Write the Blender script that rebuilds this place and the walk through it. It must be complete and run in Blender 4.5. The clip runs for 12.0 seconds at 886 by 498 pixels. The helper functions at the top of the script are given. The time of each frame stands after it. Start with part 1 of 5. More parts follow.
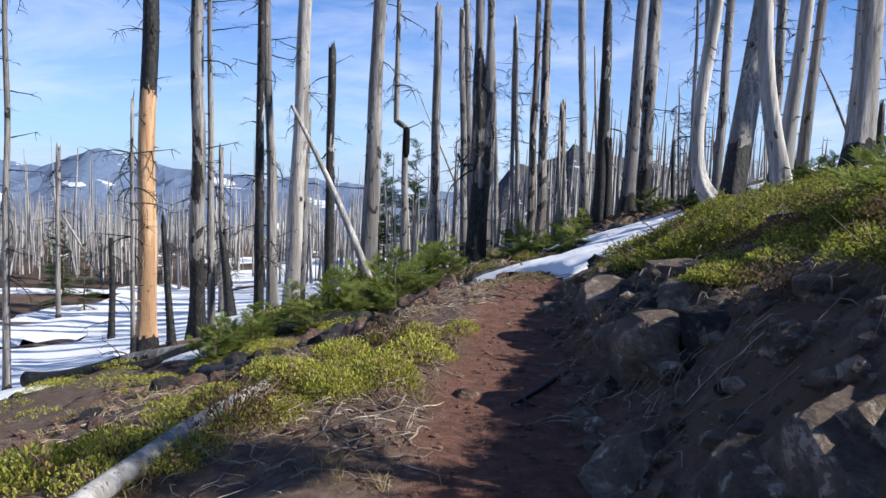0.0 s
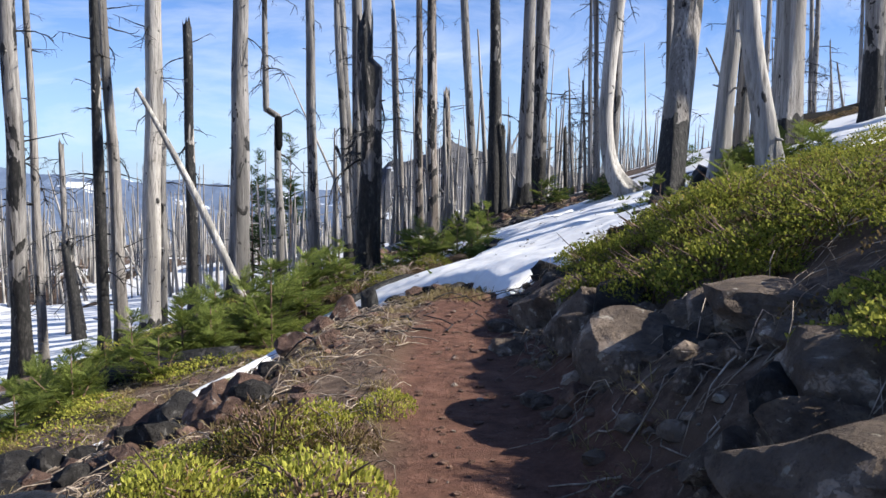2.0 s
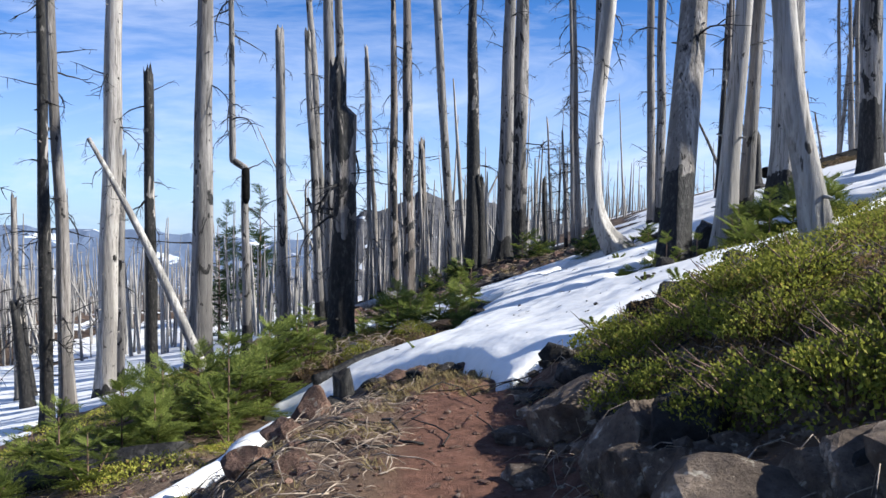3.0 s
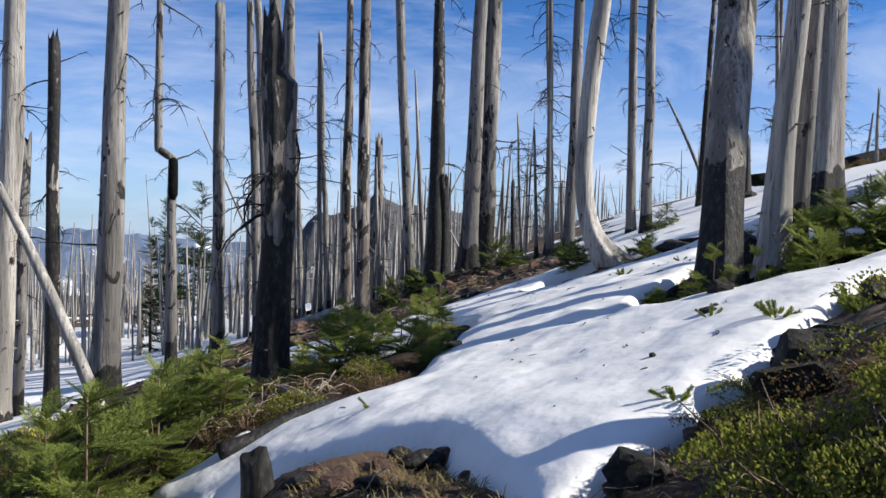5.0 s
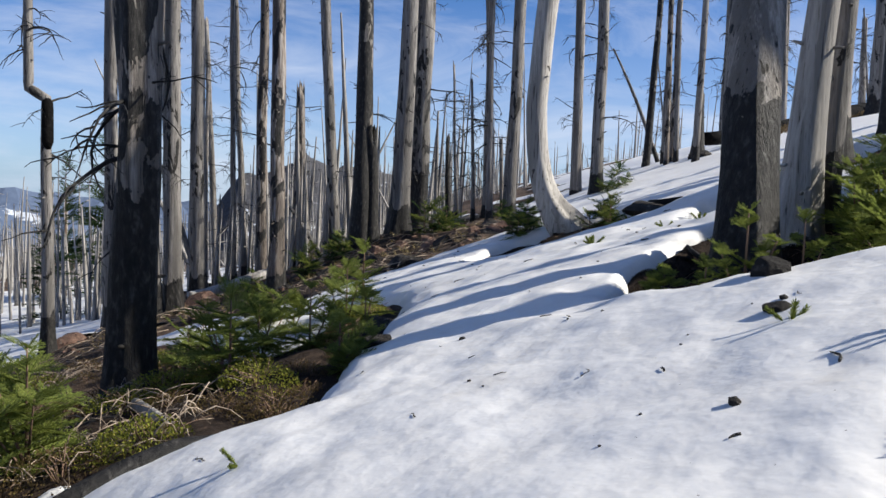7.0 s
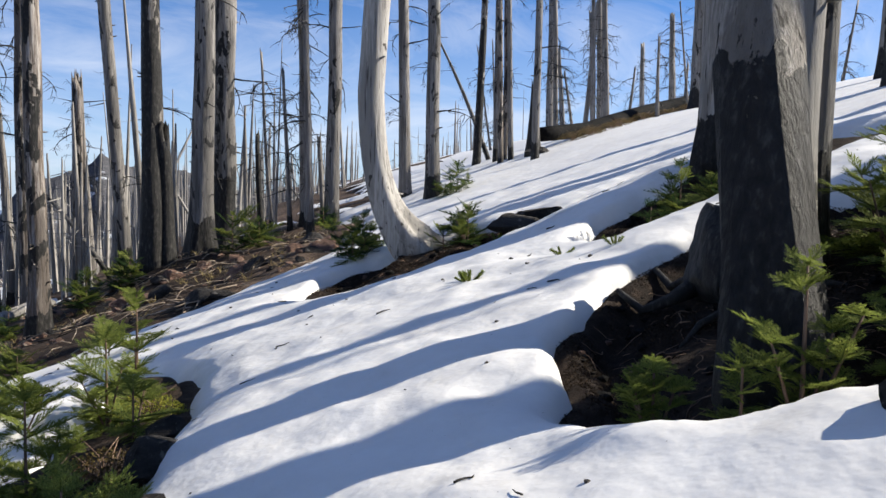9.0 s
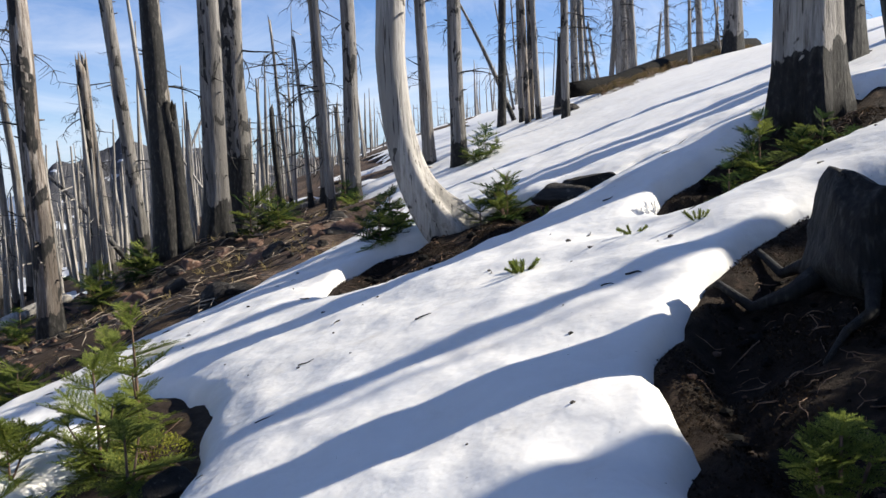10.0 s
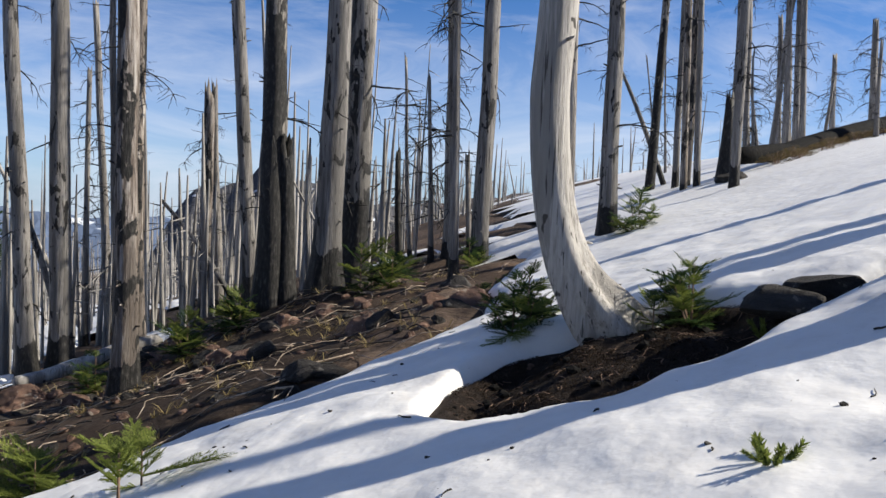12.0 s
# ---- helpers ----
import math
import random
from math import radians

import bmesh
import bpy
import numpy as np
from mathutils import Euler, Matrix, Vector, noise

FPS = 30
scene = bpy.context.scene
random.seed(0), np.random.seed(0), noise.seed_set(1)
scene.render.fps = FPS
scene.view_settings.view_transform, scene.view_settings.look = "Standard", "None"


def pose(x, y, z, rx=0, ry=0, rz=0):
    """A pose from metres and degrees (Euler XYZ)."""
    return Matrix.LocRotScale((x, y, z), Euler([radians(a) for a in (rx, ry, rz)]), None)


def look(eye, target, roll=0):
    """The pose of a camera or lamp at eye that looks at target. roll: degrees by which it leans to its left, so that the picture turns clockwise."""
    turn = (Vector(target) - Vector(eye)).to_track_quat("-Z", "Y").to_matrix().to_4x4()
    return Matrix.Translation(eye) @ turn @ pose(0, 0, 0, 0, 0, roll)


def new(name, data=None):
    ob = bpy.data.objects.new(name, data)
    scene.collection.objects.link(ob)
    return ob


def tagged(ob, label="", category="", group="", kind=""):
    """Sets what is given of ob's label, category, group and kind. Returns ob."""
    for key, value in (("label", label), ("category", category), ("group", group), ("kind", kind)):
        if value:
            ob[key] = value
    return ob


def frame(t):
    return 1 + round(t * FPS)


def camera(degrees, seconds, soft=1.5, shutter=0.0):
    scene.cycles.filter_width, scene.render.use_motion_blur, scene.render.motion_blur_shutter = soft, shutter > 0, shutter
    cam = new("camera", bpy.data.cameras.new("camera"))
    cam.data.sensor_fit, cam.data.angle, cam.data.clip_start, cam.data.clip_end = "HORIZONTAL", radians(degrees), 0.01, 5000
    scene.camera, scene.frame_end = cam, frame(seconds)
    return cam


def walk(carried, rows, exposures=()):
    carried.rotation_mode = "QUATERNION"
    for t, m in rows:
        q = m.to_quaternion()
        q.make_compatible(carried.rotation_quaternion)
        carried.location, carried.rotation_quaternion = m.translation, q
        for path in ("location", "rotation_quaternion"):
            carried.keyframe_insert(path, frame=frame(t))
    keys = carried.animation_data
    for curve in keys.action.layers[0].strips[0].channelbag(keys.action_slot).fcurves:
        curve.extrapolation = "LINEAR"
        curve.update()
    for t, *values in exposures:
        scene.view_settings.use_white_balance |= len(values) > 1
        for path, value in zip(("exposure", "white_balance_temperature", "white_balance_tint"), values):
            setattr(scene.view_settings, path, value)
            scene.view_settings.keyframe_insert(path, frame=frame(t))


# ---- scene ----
cam = camera(55.5, 12.0)
# seconds; place in metres; yaw, pitch, roll in degrees
PATH = [
    (0, -0.007, -0.008, 1.567, 0.12, -5.49, -2.12),
    (0.5, -0.138, 0.746, 1.491, -3.68, -4.82, -2.68),
    (1, -0.202, 1.498, 1.433, -5.00, -5.54, -1.79),
    (1.5, -0.211, 2.228, 1.429, -7.91, -5.73, -0.54),
    (2, -0.148, 2.945, 1.419, -8.33, -5.53, -0.66),
    (2.5, -0.133, 3.707, 1.459, -8.23, -4.81, -0.67),
    (3, -0.077, 4.357, 1.538, -10.21, -2.17, -0.46),
    (3.2, -0.060, 4.652, 1.574, -10.47, -0.82, -1.05),
    (4.8, 0.287, 7.248, 1.536, -12.56, -1.62, -1.69),
    (5, 0.355, 7.532, 1.489, -13.31, -1.72, -1.68),
    (5.5, 0.491, 8.215, 1.475, -16.09, -0.47, -1.63),
    (6, 0.659, 8.816, 1.455, -18.88, -0.10, -1.89),
    (6.5, 0.843, 9.407, 1.415, -18.10, -2.25, -2.31),
    (6.7, 0.906, 9.667, 1.385, -17.79, -3.68, -2.35),
    (8.3, 1.678, 12.110, 1.573, -24.30, -4.81, -0.19),
    (8.5, 1.740, 12.355, 1.586, -26.27, -4.57, -0.30),
    (9, 1.987, 12.994, 1.584, -30.66, -3.99, -0.90),
    (9.5, 2.258, 13.524, 1.590, -31.33, -3.97, 0.60),
    (10, 2.451, 14.080, 1.684, -29.29, -6.49, 2.38),
    (10.5, 2.631, 14.575, 1.679, -27.26, -7.03, 0.86),
    (11, 2.833, 15.246, 1.746, -23.64, -3.83, -0.91),
    (11.5, 3.078, 15.797, 1.780, -22.52, -3.92, -1.22),
    (12, 3.328, 16.379, 1.813, -20.87, -3.03, -2.37),
]
walk(cam, [(t, pose(x, y, z, 90 + pitch, roll, yaw)) for t, x, y, z, yaw, pitch, roll in PATH],
     exposures=[(0.0, 1.00, 6250, 9), (1.2, 1.15, 6600, 9), (2.2, 1.16, 6550, 8), (3.2, 1.13, 6350, 7), (5.0, 0.86, 6650, 7), (6.5, 0.75, 6750, 7), (8.5, 0.92, 6950, 7), (10.2, 1.05, 7150, 7), (12.0, 0.80, 7000, 7)])

# ---- light ----
SUN_AWAY = Vector((0.956, -0.292, 0.0)).normalized()
SUN_UP = 35.0
sun = new("sun", bpy.data.lights.new("sun", "SUN"))
sun.data.energy, sun.data.angle, sun.data.color = 4.4, radians(0.53), (1.0, 0.95, 0.88)
sun_way = SUN_AWAY * math.cos(radians(SUN_UP)) + Vector((0, 0, math.sin(radians(SUN_UP))))
sun.matrix_world = look(sun_way * 60, (0, 0, 0))

world = bpy.data.worlds.new("world")
scene.world = world
world.use_nodes = True


def nodes_of(tree):
    tree.nodes.clear()

    def add(kind, **inputs):
        n = tree.nodes.new(kind)
        for key, value in inputs.items():
            n.inputs[key.replace("_", " ")].default_value = value
        return n

    return add, tree.links.new


add, join = nodes_of(world.node_tree)
sky = add("ShaderNodeTexSky")
sky.sky_type, sky.sun_disc = "NISHITA", False
sky.sun_elevation, sky.sun_rotation = radians(SUN_UP), math.atan2(SUN_AWAY.x, SUN_AWAY.y)
sky.altitude, sky.air_density, sky.dust_density, sky.ozone_density = 2200, 1.0, 1.6, 6.0
where = add("ShaderNodeTexCoord")
stretch = add("ShaderNodeMapping")
stretch.inputs["Rotation"].default_value = (0.1, 0.35, 0.5)
stretch.inputs["Scale"].default_value = (1.3, 4.2, 7.0)
join(where.outputs["Generated"], stretch.inputs["Vector"])
wisps = add("ShaderNodeTexNoise", Scale=1.7, Detail=9.0, Roughness=0.62, Distortion=0.7)
join(stretch.outputs[0], wisps.inputs["Vector"])
wisp_ramp = add("ShaderNodeValToRGB")
wisp_ramp.color_ramp.elements[0].position, wisp_ramp.color_ramp.elements[0].color = 0.44, (0, 0, 0, 1)
wisp_ramp.color_ramp.elements[1].position, wisp_ramp.color_ramp.elements[1].color = 0.80, (0.66, 0.66, 0.66, 1)
join(wisps.outputs["Fac"], wisp_ramp.inputs[0])
# a pale veil that thickens towards the horizon
split = add("ShaderNodeSeparateXYZ")
join(where.outputs["Generated"], split.inputs[0])
veil = add("ShaderNodeMapRange", From_Min=0.0, From_Max=0.27, To_Min=0.44, To_Max=0.0)
veil.interpolation_type = "SMOOTHSTEP"
join(split.outputs["Z"], veil.inputs["Value"])
cover = add("ShaderNodeMath")
cover.operation, cover.use_clamp = "ADD", True
join(wisp_ramp.outputs[0], cover.inputs[0])
join(veil.outputs[0], cover.inputs[1])
cloud_mix = add("ShaderNodeMixRGB", Color2=(4.4, 4.85, 6.1, 1))
join(cover.outputs[0], cloud_mix.inputs["Fac"])
deep = add("ShaderNodeMixRGB", Fac=1.0, Color2=(0.32, 0.56, 0.80, 1))
deep.blend_type = "MULTIPLY"
join(sky.outputs[0], deep.inputs["Color1"])
join(deep.outputs[0], cloud_mix.inputs["Color1"])
back = add("ShaderNodeBackground", Strength=0.096)
join(cloud_mix.outputs[0], back.inputs["Color"])
join(back.outputs[0], add("ShaderNodeOutputWorld").inputs["Surface"])


# ---- materials ----
def material(name):
    m = bpy.data.materials.new(name)
    m.use_nodes = True
    return (m, *nodes_of(m.node_tree))


def ramp(add, join, source, stops):
    r = add("ShaderNodeValToRGB")
    e = r.color_ramp.elements
    while len(e) < len(stops):
        e.new(0.5)
    for k, (at, colour) in enumerate(stops):
        e[k].position, e[k].color = at, (*colour, 1)
    join(source, r.inputs[0])
    return r.outputs[0]


def noise_at(add, join, scale, detail=6, rough=0.6, stretch=(1, 1, 1), coords="Object", distortion=0.0):
    c, m, n = add("ShaderNodeTexCoord"), add("ShaderNodeMapping"), add("ShaderNodeTexNoise", Scale=scale, Detail=detail, Roughness=rough, Distortion=distortion)
    m.inputs["Scale"].default_value = stretch
    join(c.outputs[coords], m.inputs["Vector"])
    join(m.outputs[0], n.inputs["Vector"])
    return n.outputs["Fac"]


def mix(add, join, fac, a, b):
    n = add("ShaderNodeMixRGB")
    for value, slot in ((fac, "Fac"), (a, "Color1"), (b, "Color2")):
        if isinstance(value, (int, float)):
            n.inputs[slot].default_value = value
        elif isinstance(value, tuple):
            n.inputs[slot].default_value = (*value, 1)
        else:
            join(value, n.inputs[slot])
    return n.outputs[0]


def calc(add, join, how, a, b):
    n = add("ShaderNodeMath")
    n.operation, n.use_clamp = how, how != "MULTIPLY"
    for k, value in enumerate((a, b)):
        if isinstance(value, (int, float)):
            n.inputs[k].default_value = value
        else:
            join(value, n.inputs[k])
    return n.outputs[0]


def step(add, join, value, lo, hi):
    n = add("ShaderNodeMapRange", From_Min=lo, From_Max=hi)
    n.interpolation_type = "SMOOTHSTEP"
    join(value, n.inputs["Value"])
    return n.outputs[0]


def finish(add, join, colour, rough, height=None, bump=0.5, distance=0.02, spec=0.3):
    p = add("ShaderNodeBsdfPrincipled")
    if isinstance(colour, tuple):
        p.inputs["Base Color"].default_value = (*colour, 1)
    else:
        join(colour, p.inputs["Base Color"])
    if isinstance(rough, (int, float)):
        p.inputs["Roughness"].default_value = rough
    else:
        join(rough, p.inputs["Roughness"])
    p.inputs["Specular IOR Level"].default_value = spec
    if height is not None:
        b = add("ShaderNodeBump", Strength=bump, Distance=distance)
        join(height, b.inputs["Height"])
        join(b.outputs[0], p.inputs["Normal"])
    join(p.outputs[0], add("ShaderNodeOutputMaterial").inputs["Surface"])
    return p


def trunk_material(name, pale, mid, dark, char, char_top, streak=1.0, crown=None):
    """Weathered wood with upright grain; char: how much of it is burnt; char_top: the height up to which the foot is burnt; crown: the height from which the top is burnt."""
    m, add, join = material(name)
    grain = noise_at(add, join, 8, 8, 0.72, (2.0, 2.0, 0.13))
    broad = noise_at(add, join, 2.6, 5, 0.65, (1.5, 1.5, 0.10))
    wood = ramp(add, join, grain, [(0.34, dark), (0.47, mid), (0.62, pale)])
    wood = mix(add, join, calc(add, join, "MULTIPLY", step(add, join, broad, 0.48, 0.56), 0.85), wood, tuple(c * 0.55 for c in mid))
    # knots and old checks
    check = noise_at(add, join, 24, 4, 0.6, (1.5, 1.5, 0.05))
    wood = mix(add, join, step(add, join, check, 0.60, 0.67), wood, tuple(c * 0.35 for c in dark))
    knot = noise_at(add, join, 7, 2, 0.5, (1, 1, 0.55))
    wood = mix(add, join, step(add, join, knot, 0.70, 0.73), wood, tuple(c * 0.3 for c in dark))
    c, s = add("ShaderNodeTexCoord"), add("ShaderNodeSeparateXYZ")
    join(c.outputs["Object"], s.inputs[0])
    foot = add("ShaderNodeMapRange", From_Min=char_top * 0.5, From_Max=char_top, To_Min=0.42, To_Max=0.0)
    join(s.outputs["Z"], foot.inputs["Value"])
    patch = noise_at(add, join, 2.6, 7, 0.58, (1.3, 1.3, 0.52), distortion=0.5)
    ragged = noise_at(add, join, 10, 5, 0.6, (1.3, 1.3, 0.30))
    burnt = calc(add, join, "ADD", patch, foot.outputs[0])
    burnt = calc(add, join, "ADD", burnt, calc(add, join, "MULTIPLY", calc(add, join, "SUBTRACT", ragged, 0.5), 0.22))
    if crown:
        top = add("ShaderNodeMapRange", From_Min=crown - 0.5, From_Max=crown + 0.6, To_Min=0.0, To_Max=0.42)
        join(s.outputs["Z"], top.inputs["Value"])
        burnt = calc(add, join, "ADD", burnt, top.outputs[0])
    burnt = step(add, join, burnt, 0.70 - char, 0.715 - char)
    flake = noise_at(add, join, 16, 5, 0.6, (1.2, 1.2, 0.5))
    soot = ramp(add, join, flake, [(0.35, (0.006, 0.006, 0.006)), (0.55, (0.018, 0.0165, 0.0155)), (0.74, (0.075, 0.07, 0.066))])
    colour = mix(add, join, burnt, wood, soot)
    height = calc(add, join, "ADD", calc(add, join, "MULTIPLY", grain, 0.7), calc(add, join, "MULTIPLY", flake, 0.4))
    height = calc(add, join, "ADD", height, calc(add, join, "MULTIPLY", burnt, 0.25))
    finish(add, join, colour, mix(add, join, burnt, (0.75,) * 3, (0.62,) * 3), height, 0.95 * streak, 0.04)
    return m


GREY = trunk_material("weathered_wood", (0.30, 0.283, 0.268), (0.18, 0.168, 0.158), (0.062, 0.056, 0.052), 0.11, 1.0)
PALE = trunk_material("pale_flaking_wood", (0.47, 0.445, 0.41), (0.33, 0.305, 0.28), (0.12, 0.105, 0.092), 0.03, 0.75, 1.3)
SILVER = trunk_material("silver_wood", (0.50, 0.475, 0.445), (0.37, 0.348, 0.322), (0.19, 0.172, 0.155), -0.6, 0.10, 0.8)
HALF = trunk_material("half_burnt_wood", (0.34, 0.32, 0.302), (0.185, 0.172, 0.16), (0.07, 0.063, 0.058), 0.15, 2.2)
BURNT = trunk_material("burnt_wood", (0.42, 0.385, 0.35), (0.20, 0.18, 0.16), (0.05, 0.045, 0.04), 0.285, 3.0)
SPLIT = trunk_material("split_burnt_wood", (0.40, 0.36, 0.32), (0.19, 0.165, 0.145), (0.04, 0.035, 0.031), 0.205, 2.2, 1.3)
CHARCOAL = trunk_material("charcoal_wood", (0.20, 0.18, 0.16), (0.10, 0.09, 0.08), (0.03, 0.027, 0.024), 0.75, 1.0)
TAN = trunk_material("stripped_wood", (0.60, 0.40, 0.24), (0.50, 0.30, 0.16), (0.30, 0.16, 0.08), 0.02, 0.5, 0.7, 5.6)
BARK = trunk_material("flaking_bark", (0.44, 0.405, 0.372), (0.155, 0.125, 0.105), (0.05, 0.038, 0.03), 0.165, 0.6)
BIG = trunk_material("old_flaking_wood", (0.46, 0.425, 0.385), (0.26, 0.235, 0.21), (0.08, 0.068, 0.058), 0.105, 1.8, 1.5)
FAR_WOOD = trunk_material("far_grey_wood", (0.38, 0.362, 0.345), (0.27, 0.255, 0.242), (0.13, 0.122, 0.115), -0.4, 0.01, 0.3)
ROOT = trunk_material("pale_root_wood", (0.46, 0.38, 0.30), (0.32, 0.25, 0.19), (0.14, 0.10, 0.075), -0.6, 0.01, 0.4)
DRY = trunk_material("dry_twig_wood", (0.36, 0.335, 0.31), (0.19, 0.172, 0.157), (0.07, 0.062, 0.056), 0.06, 0.5)


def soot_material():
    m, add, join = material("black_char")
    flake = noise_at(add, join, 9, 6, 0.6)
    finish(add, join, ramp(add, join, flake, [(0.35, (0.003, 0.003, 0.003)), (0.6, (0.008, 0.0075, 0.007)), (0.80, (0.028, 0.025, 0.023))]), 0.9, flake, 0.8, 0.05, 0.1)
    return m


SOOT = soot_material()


def soil():
    m, add, join = material("forest_soil")
    trail = add("ShaderNodeAttribute")
    trail.attribute_name = "trail"
    far = add("ShaderNodeAttribute")
    far.attribute_name = "snowy"
    grit = noise_at(add, join, 60, 8, 0.75)
    lump = noise_at(add, join, 9, 8, 0.7)
    broad = noise_at(add, join, 0.9, 5, 0.6)
    red = ramp(add, join, lump, [(0.3, (0.075, 0.038, 0.027)), (0.55, (0.155, 0.078, 0.054)), (0.8, (0.25, 0.140, 0.10))])
    red = mix(add, join, step(add, join, grit, 0.60, 0.72), red, (0.33, 0.19, 0.14))
    duff = ramp(add, join, lump, [(0.28, (0.030, 0.021, 0.016)), (0.5, (0.12, 0.084, 0.062)), (0.75, (0.28, 0.21, 0.16))])
    duff = mix(add, join, step(add, join, broad, 0.42, 0.62), duff, (0.13, 0.085, 0.058))
    duff = mix(add, join, step(add, join, grit, 0.58, 0.70), duff, (0.32, 0.27, 0.21))
    # burnt mask: charred soil, with tree shade also put into the hollows' tone
    ash_and_shade = add("ShaderNodeAttribute")
    ash_and_shade.attribute_name = "burnt"
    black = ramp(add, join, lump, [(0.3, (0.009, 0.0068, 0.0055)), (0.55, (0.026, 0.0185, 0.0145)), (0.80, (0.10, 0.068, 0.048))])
    duff = mix(add, join, ash_and_shade.outputs["Fac"], duff, black)
    colour = mix(add, join, trail.outputs["Fac"], duff, red)
    snow_fleck = noise_at(add, join, 0.11, 6, 0.62)
    whole = step(add, join, calc(add, join, "MULTIPLY", far.outputs["Fac"], snow_fleck), 0.60, 0.62)
    colour = mix(add, join, whole, colour, (0.78, 0.79, 0.81))
    height = calc(add, join, "ADD", calc(add, join, "MULTIPLY", grit, 0.35), lump)
    finish(add, join, colour, 0.95, height, 0.9, 0.05, 0.15)
    return m


def snow_material():
    m, add, join = material("old_snow")
    fine = noise_at(add, join, 34, 7, 0.65)
    cups = noise_at(add, join, 5.5, 3, 0.45)
    swells = noise_at(add, join, 1.6, 3, 0.5)
    dirt = noise_at(add, join, 2.0, 8, 0.7)
    colour = ramp(add, join, dirt, [(0.38, (0.765, 0.76, 0.75)), (0.60, (0.715, 0.705, 0.69)), (0.78, (0.60, 0.575, 0.54))])
    speck = noise_at(add, join, 46, 2, 0.5)
    colour = mix(add, join, step(add, join, speck, 0.765, 0.79), colour, (0.10, 0.075, 0.055))
    height = calc(add, join, "ADD", calc(add, join, "MULTIPLY", fine, 0.02), calc(add, join, "MULTIPLY", cups, 0.45))
    height = calc(add, join, "ADD", height, calc(add, join, "MULTIPLY", swells, 0.5))
    finish(add, join, colour, 0.6, height, 0.27, 0.14, 0.3)
    return m


def leaf_material(name, low, high, tip, gloss=0.7):
    m, add, join = material(name)
    g = add("ShaderNodeNewGeometry")
    tone = ramp(add, join, g.outputs["Random Per Island"], [(0.0, low), (0.6, high), (0.93, high), (1.0, tip)])
    info = add("ShaderNodeObjectInfo")
    tone = mix(add, join, calc(add, join, "MULTIPLY", info.outputs["Random"], 0.4), tone, low)
    p = finish(add, join, tone, gloss, spec=0.12)
    p.inputs["Transmission Weight"].default_value = 0.0
    glow = add("ShaderNodeBsdfTranslucent")
    join(tone, glow.inputs["Color"])
    blend = add("ShaderNodeMixShader", Fac=0.45)
    join(p.outputs[0], blend.inputs[1])
    join(glow.outputs[0], blend.inputs[2])
    out = [n for n in m.node_tree.nodes if n.type == "OUTPUT_MATERIAL"][0]
    join(blend.outputs[0], out.inputs["Surface"])
    return m


def stone(name, pale, mid, dark, lichen):
    m, add, join = material(name)
    info = add("ShaderNodeObjectInfo")
    a = noise_at(add, join, 3.0, 9, 0.68)
    b = noise_at(add, join, 22, 8, 0.72)
    colour = ramp(add, join, a, [(0.3, dark), (0.5, mid), (0.72, pale)])
    colour = mix(add, join, step(add, join, b, 0.50, 0.68), colour, tuple(c * 0.5 for c in mid))
    spot = noise_at(add, join, 6.5, 6, 0.6, distortion=0.5)
    colour = mix(add, join, step(add, join, spot, 0.60, 0.66), colour, lichen)
    colour = mix(add, join, calc(add, join, "MULTIPLY", info.outputs["Random"], 0.3), colour, dark)
    height = calc(add, join, "ADD", a, calc(add, join, "MULTIPLY", b, 0.5))
    pits = noise_at(add, join, 55, 5, 0.7)
    height = calc(add, join, "ADD", height, calc(add, join, "MULTIPLY", pits, 0.3))
    finish(add, join, colour, 0.9, height, 1.0, 0.07, 0.2)
    return m


SOIL, SNOW = soil(), snow_material()
HEATH = leaf_material("heath_leaf", (0.066, 0.084, 0.017), (0.32, 0.325, 0.055), (0.46, 0.33, 0.10))
MEADOW = leaf_material("yellow_heath_leaf", (0.13, 0.145, 0.026), (0.46, 0.445, 0.085), (0.50, 0.28, 0.13))
RUSTY = leaf_material("rusty_heath_leaf", (0.06, 0.05, 0.02), (0.15, 0.10, 0.045), (0.20, 0.20, 0.05))
NEEDLE = leaf_material("fir_needle", (0.07, 0.10, 0.026), (0.23, 0.27, 0.062), (0.42, 0.44, 0.14))
DARK_NEEDLE = leaf_material("dark_fir_needle", (0.018, 0.036, 0.016), (0.050, 0.085, 0.028), (0.09, 0.13, 0.035))
# litter tone taken down to hold the hollows' shade besides its own brown
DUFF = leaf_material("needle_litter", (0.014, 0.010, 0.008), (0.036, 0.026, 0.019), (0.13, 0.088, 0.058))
GRASS = leaf_material("dry_grass", (0.14, 0.10, 0.045), (0.34, 0.27, 0.13), (0.45, 0.38, 0.22))
ROCK = stone("grey_lava_rock", (0.37, 0.285, 0.215), (0.19, 0.145, 0.112), (0.06, 0.047, 0.038), (0.46, 0.41, 0.33))
RED_ROCK = stone("red_lava_rock", (0.33, 0.20, 0.145), (0.19, 0.115, 0.085), (0.07, 0.048, 0.042), (0.33, 0.28, 0.23))
DARK_ROCK = stone("dark_lava_rock", (0.095, 0.085, 0.078), (0.046, 0.042, 0.039), (0.016, 0.015, 0.014), (0.15, 0.14, 0.125))


# ---- the lie of the land ----
HUMMOCKS = ((-2.2, 17.3, 1.8, 0.38), (-6.5, 18.4, 1.3, 0.36), (-2.6, 10.6, 2.2, -0.26), (-0.4, 14.1, 1.2, -0.3),
            (6.1, 32.0, 1.6, 0.3), (3.4, 29.6, 1.5, -0.2), (10.6, 33.6, 2.0, -0.3), (9.6, 19.2, 1.4, 0.25))


